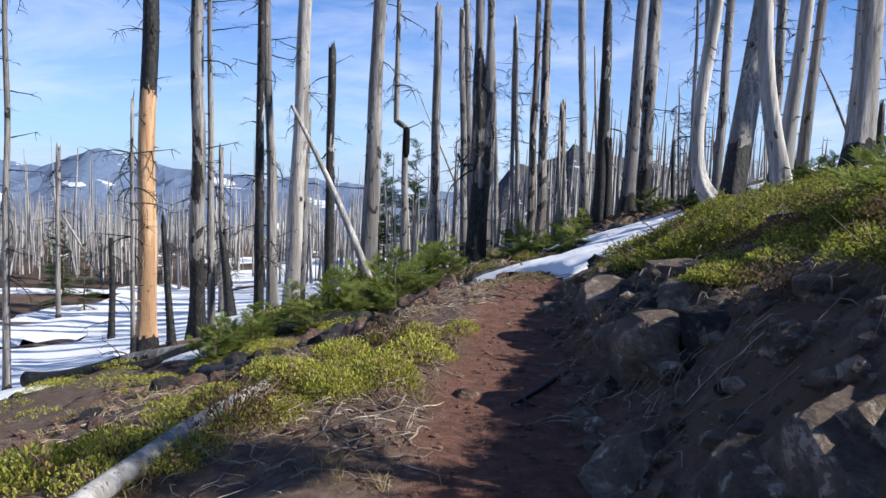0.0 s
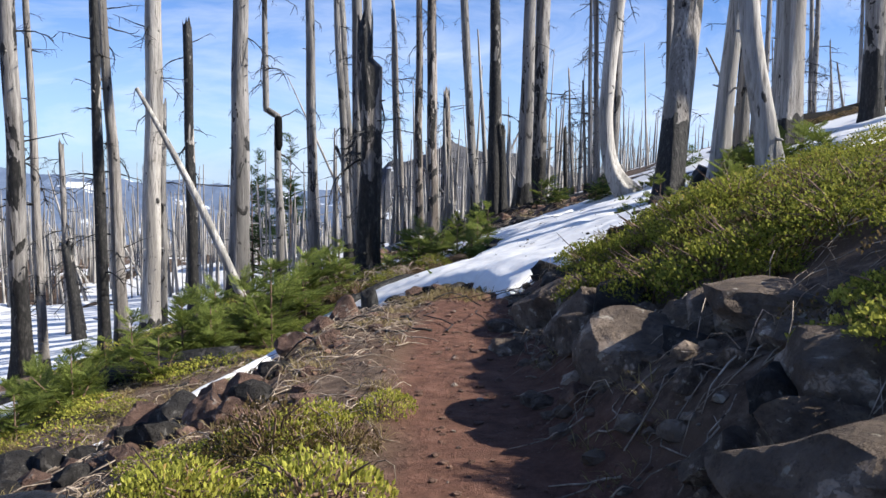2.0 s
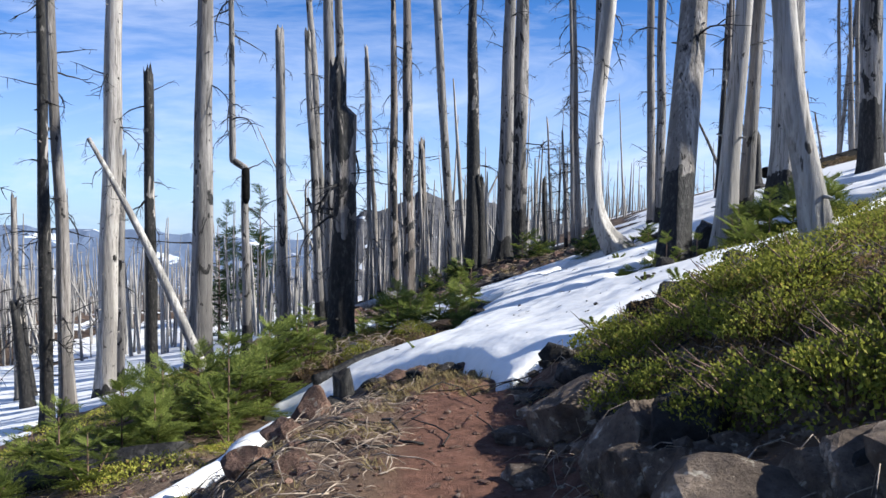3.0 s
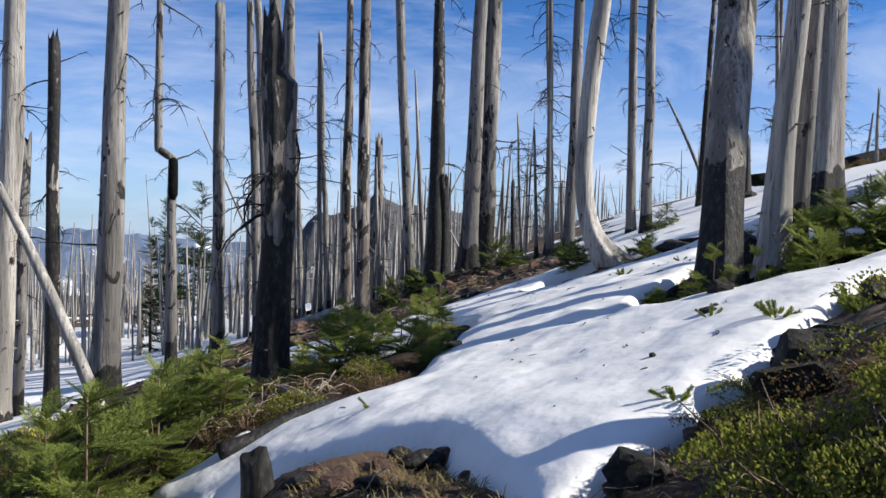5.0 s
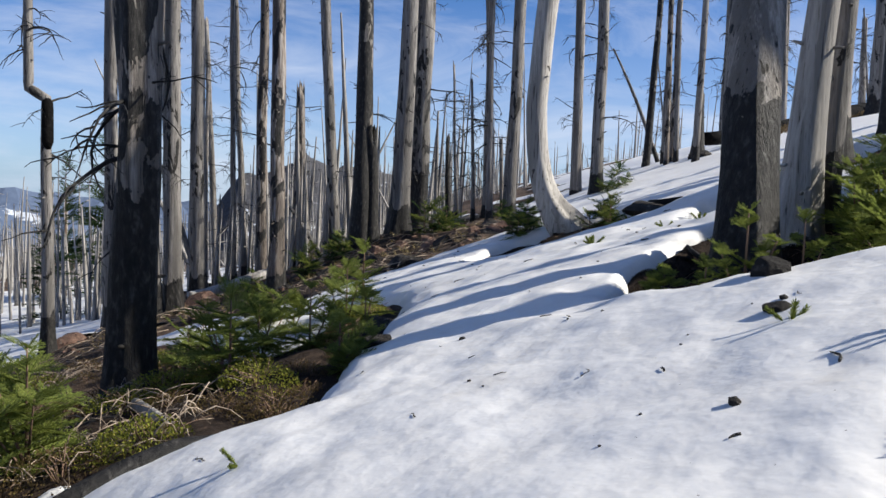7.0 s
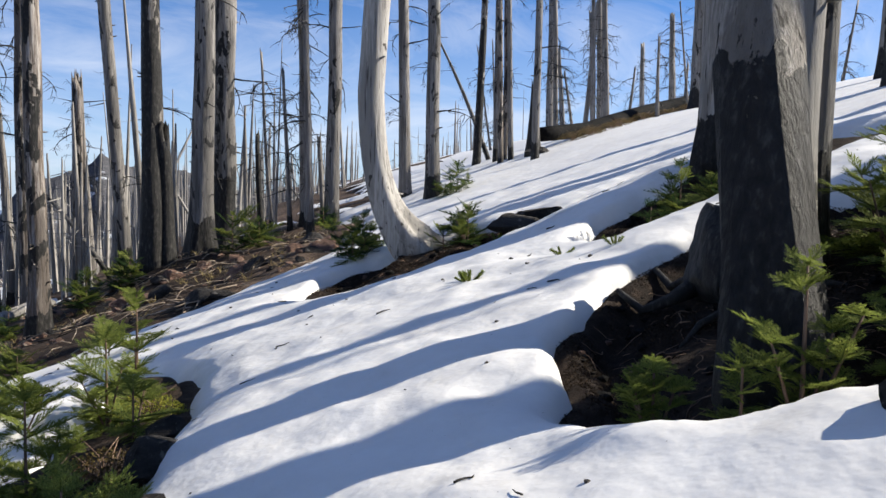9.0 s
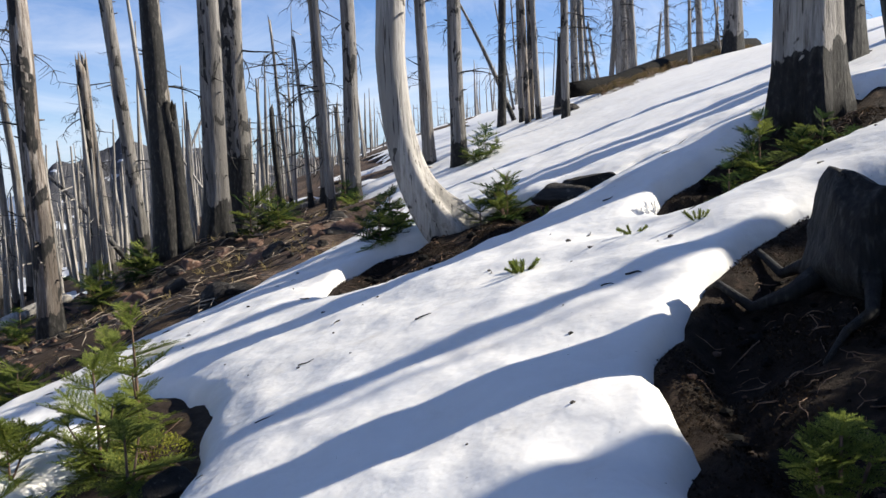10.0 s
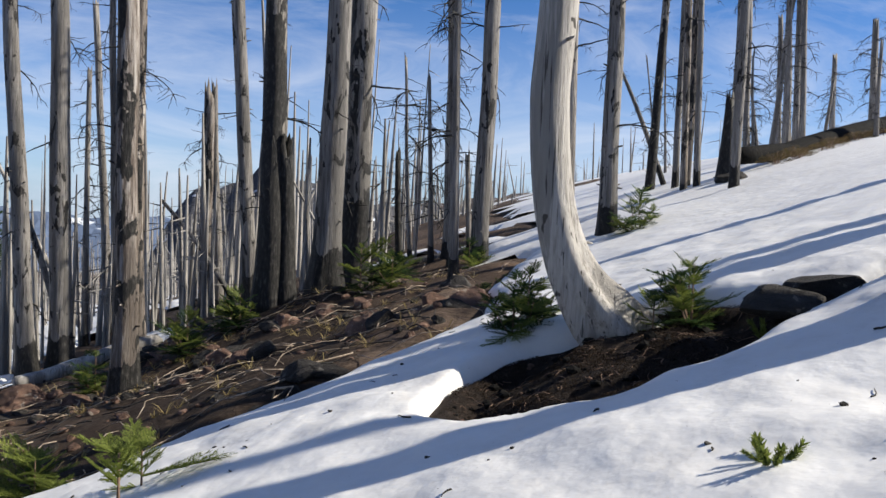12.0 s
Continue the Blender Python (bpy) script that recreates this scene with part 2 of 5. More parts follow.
def smooth(a, b, x):
    k = min(1.0, max(0.0, (x - a) / (b - a)))
    return k * k * (3 - 2 * k)


def uphill(x, y):
    """Metres up the slope (u) and along it (v)."""
    return 0.9459 * x - 0.3246 * y, 0.3246 * x + 0.9459 * y


def trail_x(y):
    return 0.1 + 0.012 * y + 0.0085 * y * y if y > 0 else 0.1


def slope_z(x, y):
    """The bare hillside, without the trail."""
    u, v = uphill(x, y)
    if u > 5:
        z = 1.6 + 6.0 * (1 - math.exp(-(u - 5) / 18.75))
    elif u > -13:
        z = 0.32 * u
    else:
        z = -4.16 - 2.6 * (1 - math.exp((u + 13) / 8.1))
    far = max(0.0, v - 45)
    z -= 0.0009 * min(far, 90) ** 2 * smooth(-2, -25, u)
    out = math.hypot(x, y)
    z -= 0.085 * min(max(0.0, out - 75), 2000) * smooth(40, -12, u)
    for hx, hy, r, up in HUMMOCKS:
        q = ((x - hx) ** 2 + (y - hy) ** 2) / (r * r)
        if q < 9:
            z += up * math.exp(-q)
    return 1.0139 + z


def base_z(x, y):
    """The hillside with the trail's bench cut into it."""
    z = slope_z(x, y)
    d = x - trail_x(y)
    cut = 1 - smooth(9.5, 12.5, y)
    if cut <= 0:
        return z
    if d >= 0:
        side = smooth(0.36, 0.92 + 0.46 * (1 - smooth(5.2, 6.4, y)), d)
        up = z - 0.20 + 0.30 * smooth(0.9, 2.4, d) - 0.10 * smooth(3.0, 6.0, d)
        zz = 0.13 + (up - 0.13) * side
    else:
        side = smooth(0.5, 1.9, -d)
        zz = 0.13 + (min(z, 0.05) - 0.13) * side
        if y < 5:
            zz -= 0.3 * side * (1 - smooth(2, 5, y))
    return z + (zz - z) * cut


def rough(x, y, size, seed=0.0):
    return noise.noise(Vector((x / size, y / size, seed)))


def along(v, points):
    """A value that runs through (v, value) points."""
    if v <= points[0][0]:
        return points[0][1]
    for (a, p), (b, q) in zip(points, points[1:]):
        if v <= b:
            return p + (q - p) * (v - a) / (b - a)
    return points[-1][1]


LOWER_EDGE = ((9.0, 0.0), (10.6, -1.9), (11.2, -2.1), (12.1, -2.4), (12.9, -2.75), (13.2, -3.4), (13.5, -4.3), (13.8, -5.2), (14.1, -5.3), (14.6, -4.8), (14.9, -4.1), (15.2, -3.3), (16.5, -3.15), (18.1, -3.0), (19.0, -2.9), (20.4, -3.0), (21.5, -3.6),
              (22.1, -5.0), (22.6, -6.2), (23.1, -5.6), (23.7, -4.75), (24.3, -3.65), (25.3, -2.3), (26.2, -1.3), (28.7, -1.1), (34, 0.5), (42, 1.5))
UPPER_EDGE = ((10.4, -3.0), (11.2, -1.7), (11.9, -1.0), (13.1, -0.2), (14.0, 0.7), (14.8, 1.6), (16.5, 3.0), (18.5, 7.0), (20, 30))
TONGUE = ((9.2, -2.2), (10.7, -1.31), (11.6, -0.62), (13.0, -0.15), (14.6, 0.1), (15.6, 0.4))
# melted hollows in the snow: u, v, half-lengths along u and v, slant
HOLLOWS = ((1.08, 17.18, 1.86, 1.76, 0.20), (0.38, 16.38, 1.40, 0.76, 0.0), (2.6, 20.85, 1.95, 0.74, 0.12), (-0.58, 23.0, 1.34, 1.08, 0.14), (1.2, 22.9, 0.8, 0.2, 0.3))


def hollow(x, y):
    """Metres into a hollow (above 0)."""
    u, v = uphill(x, y)
    best = -9.0
    for hu, hv, a, b, slant in HOLLOWS:
        du, dv = u - hu, v - hv - slant * (u - hu)
        q = math.sqrt((du / a) ** 2 + (dv / b) ** 2)
        best = max(best, (1 - q) * min(a, b))
    return best


def snow_in(x, y):
    """Metres inside the snow (below 0: bare ground)."""
    u, v = uphill(x, y)
    edge = min(u - along(v, LOWER_EDGE), along(v, UPPER_EDGE) - u)
    # the thin tongue below the trail
    tongue = 0.25 - abs(x - along(y, TONGUE)) if 9.0 < y < 15.6 else -9
    edge = max(edge, tongue)
    # a strip left between the lower firs
    edge = max(edge, 0.5 * (1 - math.hypot((u + 4.8 + 0.2 * (v - 21.3)) / 0.95, (v - 21.3) / 2.1)))
    # remnants between the lower trees and the open valley floor
    if u < -5.2:
        edge = max(edge, (rough(x, y, 3.0, 7.1) - 0.34 - 0.5 * smooth(24, 27, v) * smooth(-11, -9, u) + 0.75 * smooth(-10.5, -15, u) - 0.55 * smooth(-22, -34, u)) * 1.6)
    if v > 34 and u < 3:
        edge = max(edge, (rough(x, y, 2.6, 3.7) - 0.12) * 1.5)
    if edge > -1:
        edge += 0.14 * rough(x, y, 0.7, 1.3) + 0.03 * rough(x, y, 0.22, 2.3)
        edge = min(edge, -hollow(x, y) - 0.12 * rough(x, y, 0.7, 9.0) - 0.025 * rough(x, y, 0.2, 9.5))
    return edge


def ground_z(x, y):
    z = base_z(x, y)
    u, v = uphill(x, y)
    on_trail = (1 - smooth(0.3, 0.6, abs(x - trail_x(y)))) * (1 - smooth(10.5, 12.5, y))
    z += (0.10 * rough(x, y, 1.7, 4.0) + 0.05 * rough(x, y, 0.45, 5.0)) * (1 - 0.85 * on_trail) + 0.012 * rough(x, y, 0.13, 6.0)
    if 8.5 < v < 60 and abs(u) < 30:
        s = snow_in(x, y)
        z -= 0.15 * smooth(-0.7, 0.0, s) + 0.15 * smooth(-0.1, 0.3, s)
        pit = smooth(0.0, 0.28, hollow(x, y)) * (1 - 0.75 * math.exp(-((x - 7.2) ** 2 + (y - 22.7) ** 2) / 0.9))
        z -= pit * (0.26 - 0.07 * rough(x, y, 0.3, 15.0))
    return z


def snow_z(x, y, s):
    z = base_z(x, y) + 0.02
    z += 0.06 * rough(x, y, 1.9, 11.0) + 0.028 * rough(x, y, 0.42, 12.0) + 0.008 * rough(x, y, 0.17, 13.0)
    z += 0.06 * rough(x, y, 0.6, 14.0) * smooth(-1.1, -0.1, hollow(x, y))
    return z - (0.42 + 0.4 * smooth(-0.4, 0.0, hollow(x, y))) * (1 - smooth(-0.16, 0.22, s)) ** 2 - 0.06 * (1 - smooth(0.0, 0.5, s))


def top_z(x, y):
    s = snow_in(x, y)
    z = ground_z(x, y)
    return max(z, snow_z(x, y, s)) if s > -0.2 else z


# ---- building blocks ----
def part(name, bm, mat, parent=None, label="", smooth_faces=True):
    me = bpy.data.meshes.new(name)
    bm.to_mesh(me)
    bm.free()
    return mesh_part(name, me, mat, parent, label, smooth_faces)


def mesh_part(name, me, mat, parent=None, label="", smooth_faces=True):
    if mat and not me.materials:
        me.materials.append(mat)
    if smooth_faces:
        me.polygons.foreach_set("use_smooth", [True] * len(me.polygons))
    ob = new(name, me)
    if parent:
        ob.parent = parent
    if label:
        tagged(ob, label)
    return ob


def raw(name, verts, faces, mat):
    me = bpy.data.meshes.new(name)
    me.from_pydata(verts, [], faces)
    me.materials.append(mat)
    me.update()
    return me


def spaced(lo, hi, gap, near_lo, near_hi, grow=1.16):
    """Even steps between near_lo and near_hi, growing steps out to lo and hi."""
    out = list(np.arange(near_lo, near_hi + gap / 2, gap))
    d = gap
    while out[-1] < hi:
        d *= grow
        out.append(out[-1] + d)
    d = gap
    while out[0] > lo:
        d *= grow
        out.insert(0, out[0] - d)
    return [float(a) for a in out]


# ---- ground and snow ----
def build_ground():
    xs, ys = spaced(-2600, 2600, 0.11, -4.5, 8.0), spaced(-900, 3600, 0.11, 3.0, 25.0)
    verts, trail, snowy, burnt = [], [], [], []
    for y in ys:
        for x in xs:
            near = -40 < x < 60 and -20 < y < 120
            verts.append((x, y, ground_z(x, y) if near else base_z(x, y) + 0.5 * rough(x, y, 25.0, 8.0)))
            d = x - trail_x(y) + 0.12 * rough(x, y, 0.5, 3.0)
            trail.append((1 - (smooth(0.45, 0.85, d) if d > 0 else smooth(0.30, 0.52, -d))) * (1 - smooth(11.0, 12.2, y)))
            u, v = uphill(x, y)
            # the hollow term darkens for pit shade as well as charred soil
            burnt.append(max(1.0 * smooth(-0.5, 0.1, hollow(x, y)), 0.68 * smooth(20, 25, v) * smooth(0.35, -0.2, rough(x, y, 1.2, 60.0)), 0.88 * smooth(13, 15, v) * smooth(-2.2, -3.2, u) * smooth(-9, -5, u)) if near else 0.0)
            snowy.append(1.0 * smooth(40, 60, math.hypot(x, y)))
    w = len(xs)
    faces = [(j * w + i, j * w + i + 1, (j + 1) * w + i + 1, (j + 1) * w + i) for j in range(len(ys) - 1) for i in range(w - 1)]
    me = raw("ground", verts, faces, SOIL)
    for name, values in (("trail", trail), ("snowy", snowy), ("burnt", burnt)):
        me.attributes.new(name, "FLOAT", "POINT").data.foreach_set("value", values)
    ob = mesh_part("ground", me, SOIL)
    tagged(ob, "reddish volcanic soil hillside with a worn trail and brown litter", "ground", kind="structure")


def build_snow():
    xs, ys = spaced(-42, 60, 0.058, -2.0, 9.5, 1.1), spaced(9, 90, 0.058, 10.0, 25.0, 1.1)
    w = len(xs)
    verts, inside = [], []
    for y in ys:
        for x in xs:
            s = snow_in(x, y)
            inside.append(s > -0.16)
            verts.append((x, y, snow_z(x, y, s) if s > -0.3 else base_z(x, y) - 1))
    faces = []
    for j in range(len(ys) - 1):
        for i in range(w - 1):
            q = (j * w + i, j * w + i + 1, (j + 1) * w + i + 1, (j + 1) * w + i)
            if all(inside[k] for k in q):
                faces.append(q)
    used = sorted({k for f in faces for k in f})
    at = {k: n for n, k in enumerate(used)}
    me = raw("snow", [verts[k] for k in used], [tuple(at[k] for k in f) for f in faces], SNOW)
    ob = mesh_part("snow", me, SNOW)
    tagged(ob, "old white snow patch with shallow cups and melted hollows", "snow", kind="structure")


build_ground()
build_snow()


# ---- dead trees ----
def tube(path, radii, sides=8, wobble=0.0, seed=0.0, cap=True, jag=0.0, flute=0.0, notch=None):
    """A tapered tube along a path of Vectors."""
    verts, faces = [], []
    n = len(path)
    side = Vector((1, 0, 0))
    for k, (p, r) in enumerate(zip(path, radii)):
        way = (path[min(k + 1, n - 1)] - path[max(k - 1, 0)]).normalized()
        a = (side - way * side.dot(way))
        if a.length < 1e-3:
            a = way.orthogonal()
        a.normalize()
        side = a
        b = way.cross(a)
        for s in range(sides):
            ang = 2 * math.pi * s / sides
            rr = r
            if wobble:
                rr *= 1 + wobble * noise.noise(Vector((math.cos(ang) * 1.3, math.sin(ang) * 1.3, seed + p.z * 0.5)))
            if flute:
                rr *= 1 + flute * math.sin(ang * 5 + seed) * max(0.0, 1 - k / max(1.0, n * 0.16)) ** 2
            if notch and p.z > notch[1] and math.cos(ang - notch[0]) > -0.1:
                rr *= 0.25
            q = p + (a * math.cos(ang) + b * math.sin(ang)) * rr
            if jag and k >= n - 2:
                q = q + way * jag * (0.5 + noise.noise(Vector((math.cos(ang) * 2, math.sin(ang) * 2, seed + 5 + k)))) * (1.6 if k == n - 1 else 0.6)
            verts.append(q)
    for k in range(n - 1):
        for s in range(sides):
            t = (s + 1) % sides
            faces.append((k * sides + s, k * sides + t, (k + 1) * sides + t, (k + 1) * sides + s))
    if cap:
        verts.append(path[-1] - (path[-1] - path[-2]).normalized() * jag * 0.5)
        faces += [((n - 1) * sides + s, (n - 1) * sides + (s + 1) % sides, len(verts) - 1) for s in range(sides)]
        verts.append(path[0])
        faces += [((s + 1) % sides, s, len(verts) - 1) for s in range(sides)]
    return verts, faces


def gather(pieces):
    verts, faces = [], []
    for v, f in pieces:
        o = len(verts)
        verts += v
        faces += [tuple(i + o for i in g) for g in f]
    return verts, faces


rng = random.Random(11)


def branch_mesh(k, droop, twigs):
    """A bare branch one metre long that runs along x."""
    r = random.Random(100 + k)
    path, p, up = [], Vector((-0.04, 0, 0)), r.uniform(0.0, 0.5)
    yaw = 0.0
    for s in range(9):
        path.append(p.copy())
        yaw += r.uniform(-0.28, 0.28)
        up -= droop * 0.17 + r.uniform(-0.12, 0.12)
        p = p + Vector((math.cos(yaw) * math.cos(up), math.sin(yaw) * math.cos(up), math.sin(up))) * 0.13
    pieces = [tube(path, [0.021 * (1 - 0.10 * s) for s in range(9)], 5)]
    for _ in range(twigs):
        at = r.randint(2, 7)
        q, way = path[at].copy(), Vector((r.uniform(0.1, 1), r.choice((-1, 1)) * r.uniform(0.5, 1), r.uniform(-0.9, 0.3))).normalized()
        tw = [q.copy()]
        for s in range(4):
            way = (way + Vector((r.uniform(-0.35, 0.35), r.uniform(-0.35, 0.35), r.uniform(-0.45, 0.2)))).normalized()
            q = q + way * r.uniform(0.05, 0.11)
            tw.append(q.copy())
        pieces.append(tube(tw, [0.009, 0.008, 0.006, 0.005, 0.003], 4))
    return raw("branch", *gather(pieces), DRY)


BRANCHES = [branch_mesh(k, (1.2, 0.4, 1.6, 0.8, 0.2, 1.0)[k], (5, 3, 8, 6, 2, 9)[k]) for k in range(6)]
LABELS = {
    "weathered_wood": "tall dead standing tree with weathered grey wood",
    "silver_wood": "dead tree with smooth silver-white bare trunk",
    "half_burnt_wood": "dead standing tree, grey wood with charred patches",
    "charcoal_wood": "black charcoal trunk",
    "burnt_wood": "charred black dead tree trunk with grey flecks",
    "stripped_wood": "dead tree stripped to orange-tan bare wood",
    "flaking_bark": "dead tree with brown bark flaking off pale wood",
    "pale_flaking_wood": "thick dead trunk with pale flaking wood",
    "old_flaking_wood": "thick old snag with flaking wood and black charred foot",
    "dry_twig_wood": "thin dead tree with many drooping bare twigs",
}


def dead_tree(x, y, r0, r1, ref, height, lean, mat, branches, broken=False, centre=None, sides=None, low=2.0, label="", long=1.0, foot=None, gap=0.33, notch=None, lumpy=None, deep=0.25, flare=1.0, jag=None):
    """A standing dead tree: r0 at the foot, r1 at ref metres up; centre(z) adds sideways shifts."""
    seed = x * 3.1 + y * 1.7
    r = random.Random(int(seed * 100))
    z0 = ground_z(x, y) if foot is None else foot
    thing = new("dead_tree")
    thing.location = (x, y, z0)
    sides = sides or (16 if r0 > 0.15 else 10)
    n = max(8, int(height / gap))
    path, radii = [], []
    for k in range(n + 1):
        z = -deep + (height + deep) * k / n
        cx, cy = (centre(z) if centre else (0, 0))
        sway = 0.055 * min(1, z / 3) if z > 0 else 0
        path.append(Vector((lean[0] * z + cx + sway * noise.noise(Vector((seed, z * 0.35, 0))), lean[1] * z + cy + sway * noise.noise(Vector((seed, z * 0.35, 9))), z)))
        rad = r0 * 0.88 + (r1 - r0 * 0.88) * z / ref
        if z > ref:
            rad = r1 * (1 - 0.85 * min(1.0, (z - ref) / max(0.5, (14.0 if not broken else 60.0)))) 
        rad += r0 * 0.30 * flare * math.exp(-max(0.0, z) / (1.3 * r0 + 0.1))
        radii.append(max(0.012, rad))
    rough_by = lumpy or 0.22 if mat in (BURNT, BIG, BARK, HALF, SPLIT) else 0.10
    verts, faces = tube(path, radii, sides, rough_by, seed, True, (jag or 0.16 + 1.4 * r1) if broken else 0.0, 0.28, notch)
    pieces = [(verts, faces)]
    for _ in range(int(height * 1.5) if height > 2 and mat != DRY else 0):
        at, a, ln = r.randint(int(n * 0.08), n - 2), r.uniform(0, 6.283), r.uniform(0.03, 0.11)
        out = Vector((math.cos(a), math.sin(a), r.uniform(-0.25, 0.35)))
        q = path[at] + out * radii[at] * 0.8
        pieces.append(tube([q, q + out * (ln * 0.6 + radii[at] * 0.2), q + out * (ln + radii[at] * 0.2)], [0.020, 0.015, 0.007], 5))
    trunk = mesh_part("trunk", raw("trunk", *gather(pieces), mat), mat, thing)
    for _ in range(int(branches * 2.2) + 3 if height > 3 else branches):
        top = height * (0.97 if broken else 1.0)
        z = r.uniform(min(low, height * 0.3), top)
        at = min(n, max(0, int((z + deep) / (height + deep) * n)))
        b = mesh_part("branch", r.choice(BRANCHES), DRY, trunk)
        b.location = path[at]
        size = long * (r.uniform(0.25, 0.9) if mat != DRY else r.uniform(0.3, 1.0)) * (0.85 + r0 * 2.4)
        b.scale = (size, size, size)
        b.rotation_euler = (r.uniform(-0.5, 0.5), r.uniform(-0.2, 0.5), r.uniform(0, 6.283))
    tagged(thing, label or LABELS[mat.name], "dead tree", "dead trees on the hillside")
    return thing


dead_tree(-5.72, 19.68, 0.215, 0.139, 7.92, 11.9, (-0.008, 0.001), HALF, 5)
dead_tree(-5.71, 20.85, 0.121, 0.060, 8.39, 11.4, (-0.017, 0.001), DRY, 16)
dead_tree(-4.67, 21.43, 0.152, 0.083, 8.13, 12.6, (-0.006, 0.000), BURNT, 7)
dead_tree(-4.37, 21.81, 0.169, 0.099, 6.12, 11.6, (-0.035, 0.002), DRY, 16)
dead_tree(-5.25, 29.3, 0.31, 0.25, 9.0, 15.0, (0.030, -0.002), PALE, 4)
dead_tree(-5.1, 30.6, 0.16, 0.13, 6.5, 6.9, (0.01, 0.0), GREY, 2, broken=True)
dead_tree(-3.70, 27.6, 0.198, 0.117, 8.1, 8.3, (-0.006, 0.000), BURNT, 3, broken=True)
dead_tree(-2.18, 24.72, 0.322, 0.177, 8.37, 12.6, (0.018, -0.001), GREY, 4)
dead_tree(-0.35, 34.20, 0.237, 0.158, 10.49, 10.5, (-0.012, 0.002), GREY, 4, broken=True)
dead_tree(0.82, 30.24, 0.173, 0.095, 8.73, 8.7, (-0.047, 0.008), GREY, 4, broken=True)
dead_tree(1.16, 30.81, 0.244, 0.169, 8.61, 14.7, (-0.010, 0.002), GREY, 4)
dead_tree(3.82, 42.62, 0.160, 0.080, 11.19, 11.2, (-0.047, 0.014), DRY, 16, broken=True)
dead_tree(3.42, 29.56, 0.215, 0.129, 8.75, 14.2, (-0.009, 0.003), BARK, 5)
dead_tree(6.58, 38.79, 0.209, 0.167, 11.32, 16.2, (-0.065, 0.019), GREY, 4)
dead_tree(5.92, 31.98, 0.278, 0.147, 8.64, 11.9, (-0.007, 0.002), BURNT, 7)
dead_tree(7.00, 32.16, 0.317, 0.183, 9.02, 12.3, (0.021, -0.006), GREY, 4)
dead_tree(7.83, 33.15, 0.314, 0.227, 8.80, 12.1, (0.007, -0.002), HALF, 5)
dead_tree(10.80, 33.65, 0.220, 0.165, 8.93, 11.7, (0.015, -0.004), GREY, 4)
dead_tree(11.29, 29.17, 0.186, 0.124, 6.93, 11.4, (0.001, -0.000), GREY, 4)
dead_tree(13.12, 33.85, 0.189, 0.132, 8.29, 11.9, (-0.018, 0.005), DRY, 16)
dead_tree(17.16, 36.49, 0.149, 0.096, 8.04, 8.0, (0.037, -0.011), BURNT, 3, broken=True)
dead_tree(8.73, 29.89, 0.093, 0.047, 7.61, 14.7, (-0.022, 0.006), DRY, 16)
dead_tree(10.61, 34.71, 0.130, 0.074, 9.24, 13.4, (-0.031, 0.011), DRY, 16)
dead_tree(3.04, 46.29, 0.168, 0.096, 10.61, 10.6, (-0.056, 0.018), DRY, 16, broken=True)
dead_tree(15.02, 30.42, 0.118, 0.088, 3.87, 14.2, (0.009, -0.005), GREY, 4)
dead_tree(16.01, 33.38, 0.101, 0.084, 4.53, 14.2, (-0.018, 0.009), BARK, 5)
dead_tree(16.17, 33.09, 0.100, 0.067, 4.41, 11.8, (-0.022, 0.011), GREY, 4)
dead_tree(20.68, 36.74, 0.101, 0.091, 4.64, 12.2, (-0.031, 0.015), DRY, 16)
dead_tree(25.28, 40.14, 0.117, 0.082, 4.72, 13.5, (-0.023, 0.011), DRY, 16)
dead_tree(25.79, 39.89, 0.129, 0.094, 4.60, 13.9, (-0.033, 0.016), DRY, 16)
dead_tree(1.34, 38.12, 0.239, 0.159, 8.63, 14.4, (-0.056, 0.022), GREY, 4)
dead_tree(2.04, 38.55, 0.302, 0.206, 8.65, 14.5, (-0.019, 0.007), GREY, 4)
dead_tree(5.66, 41.62, 0.198, 0.148, 6.33, 6.3, (-0.001, 0.000), BARK, 5, broken=True)
dead_tree(6.21, 42.91, 0.157, 0.087, 6.72, 6.7, (-0.045, 0.017), DRY, 16, broken=True)
dead_tree(2.41, 42.91, 0.116, 0.066, 7.87, 7.9, (0.002, -0.001), DRY, 16, broken=True)
dead_tree(10.15, 37.38, 0.104, 0.074, 2.70, 2.7, (-0.036, 0.014), BURNT, 3, broken=True)
dead_tree(10.30, 36.87, 0.073, 0.036, 5.10, 5.1, (-0.060, 0.023), DRY, 16, broken=True)
dead_tree(10.55, 36.02, 0.084, 0.042, 4.35, 4.3, (-0.044, 0.017), DRY, 16, broken=True)
dead_tree(10.94, 35.76, 0.154, 0.070, 6.28, 11.3, (-0.033, 0.013), DRY, 16)
dead_tree(11.42, 35.65, 0.084, 0.063, 2.30, 2.3, (-0.052, 0.020), DRY, 2, broken=True)
dead_tree(31.31, 46.58, 0.230, 0.128, 6.58, 13.4, (-0.041, 0.016), DRY, 16)
dead_tree(29.52, 45.11, 0.145, 0.097, 5.62, 5.6, (-0.042, 0.016), DRY, 16, broken=True)
dead_tree(38.71, 51.33, 0.181, 0.121, 4.42, 4.4, (-0.023, 0.009), DRY, 16, broken=True)
dead_tree(36.59, 46.78, 0.242, 0.134, 5.48, 5.5, (-0.032, 0.012), DRY, 16, broken=True)
dead_tree(20.57, 36.28, 0.058, 0.033, 3.19, 3.2, (-0.042, 0.016), DRY, 16, broken=True)
dead_tree(25.66, 34.82, 0.362, 0.282, 2.67, 13.7, (-0.009, 0.005), GREY, 2)
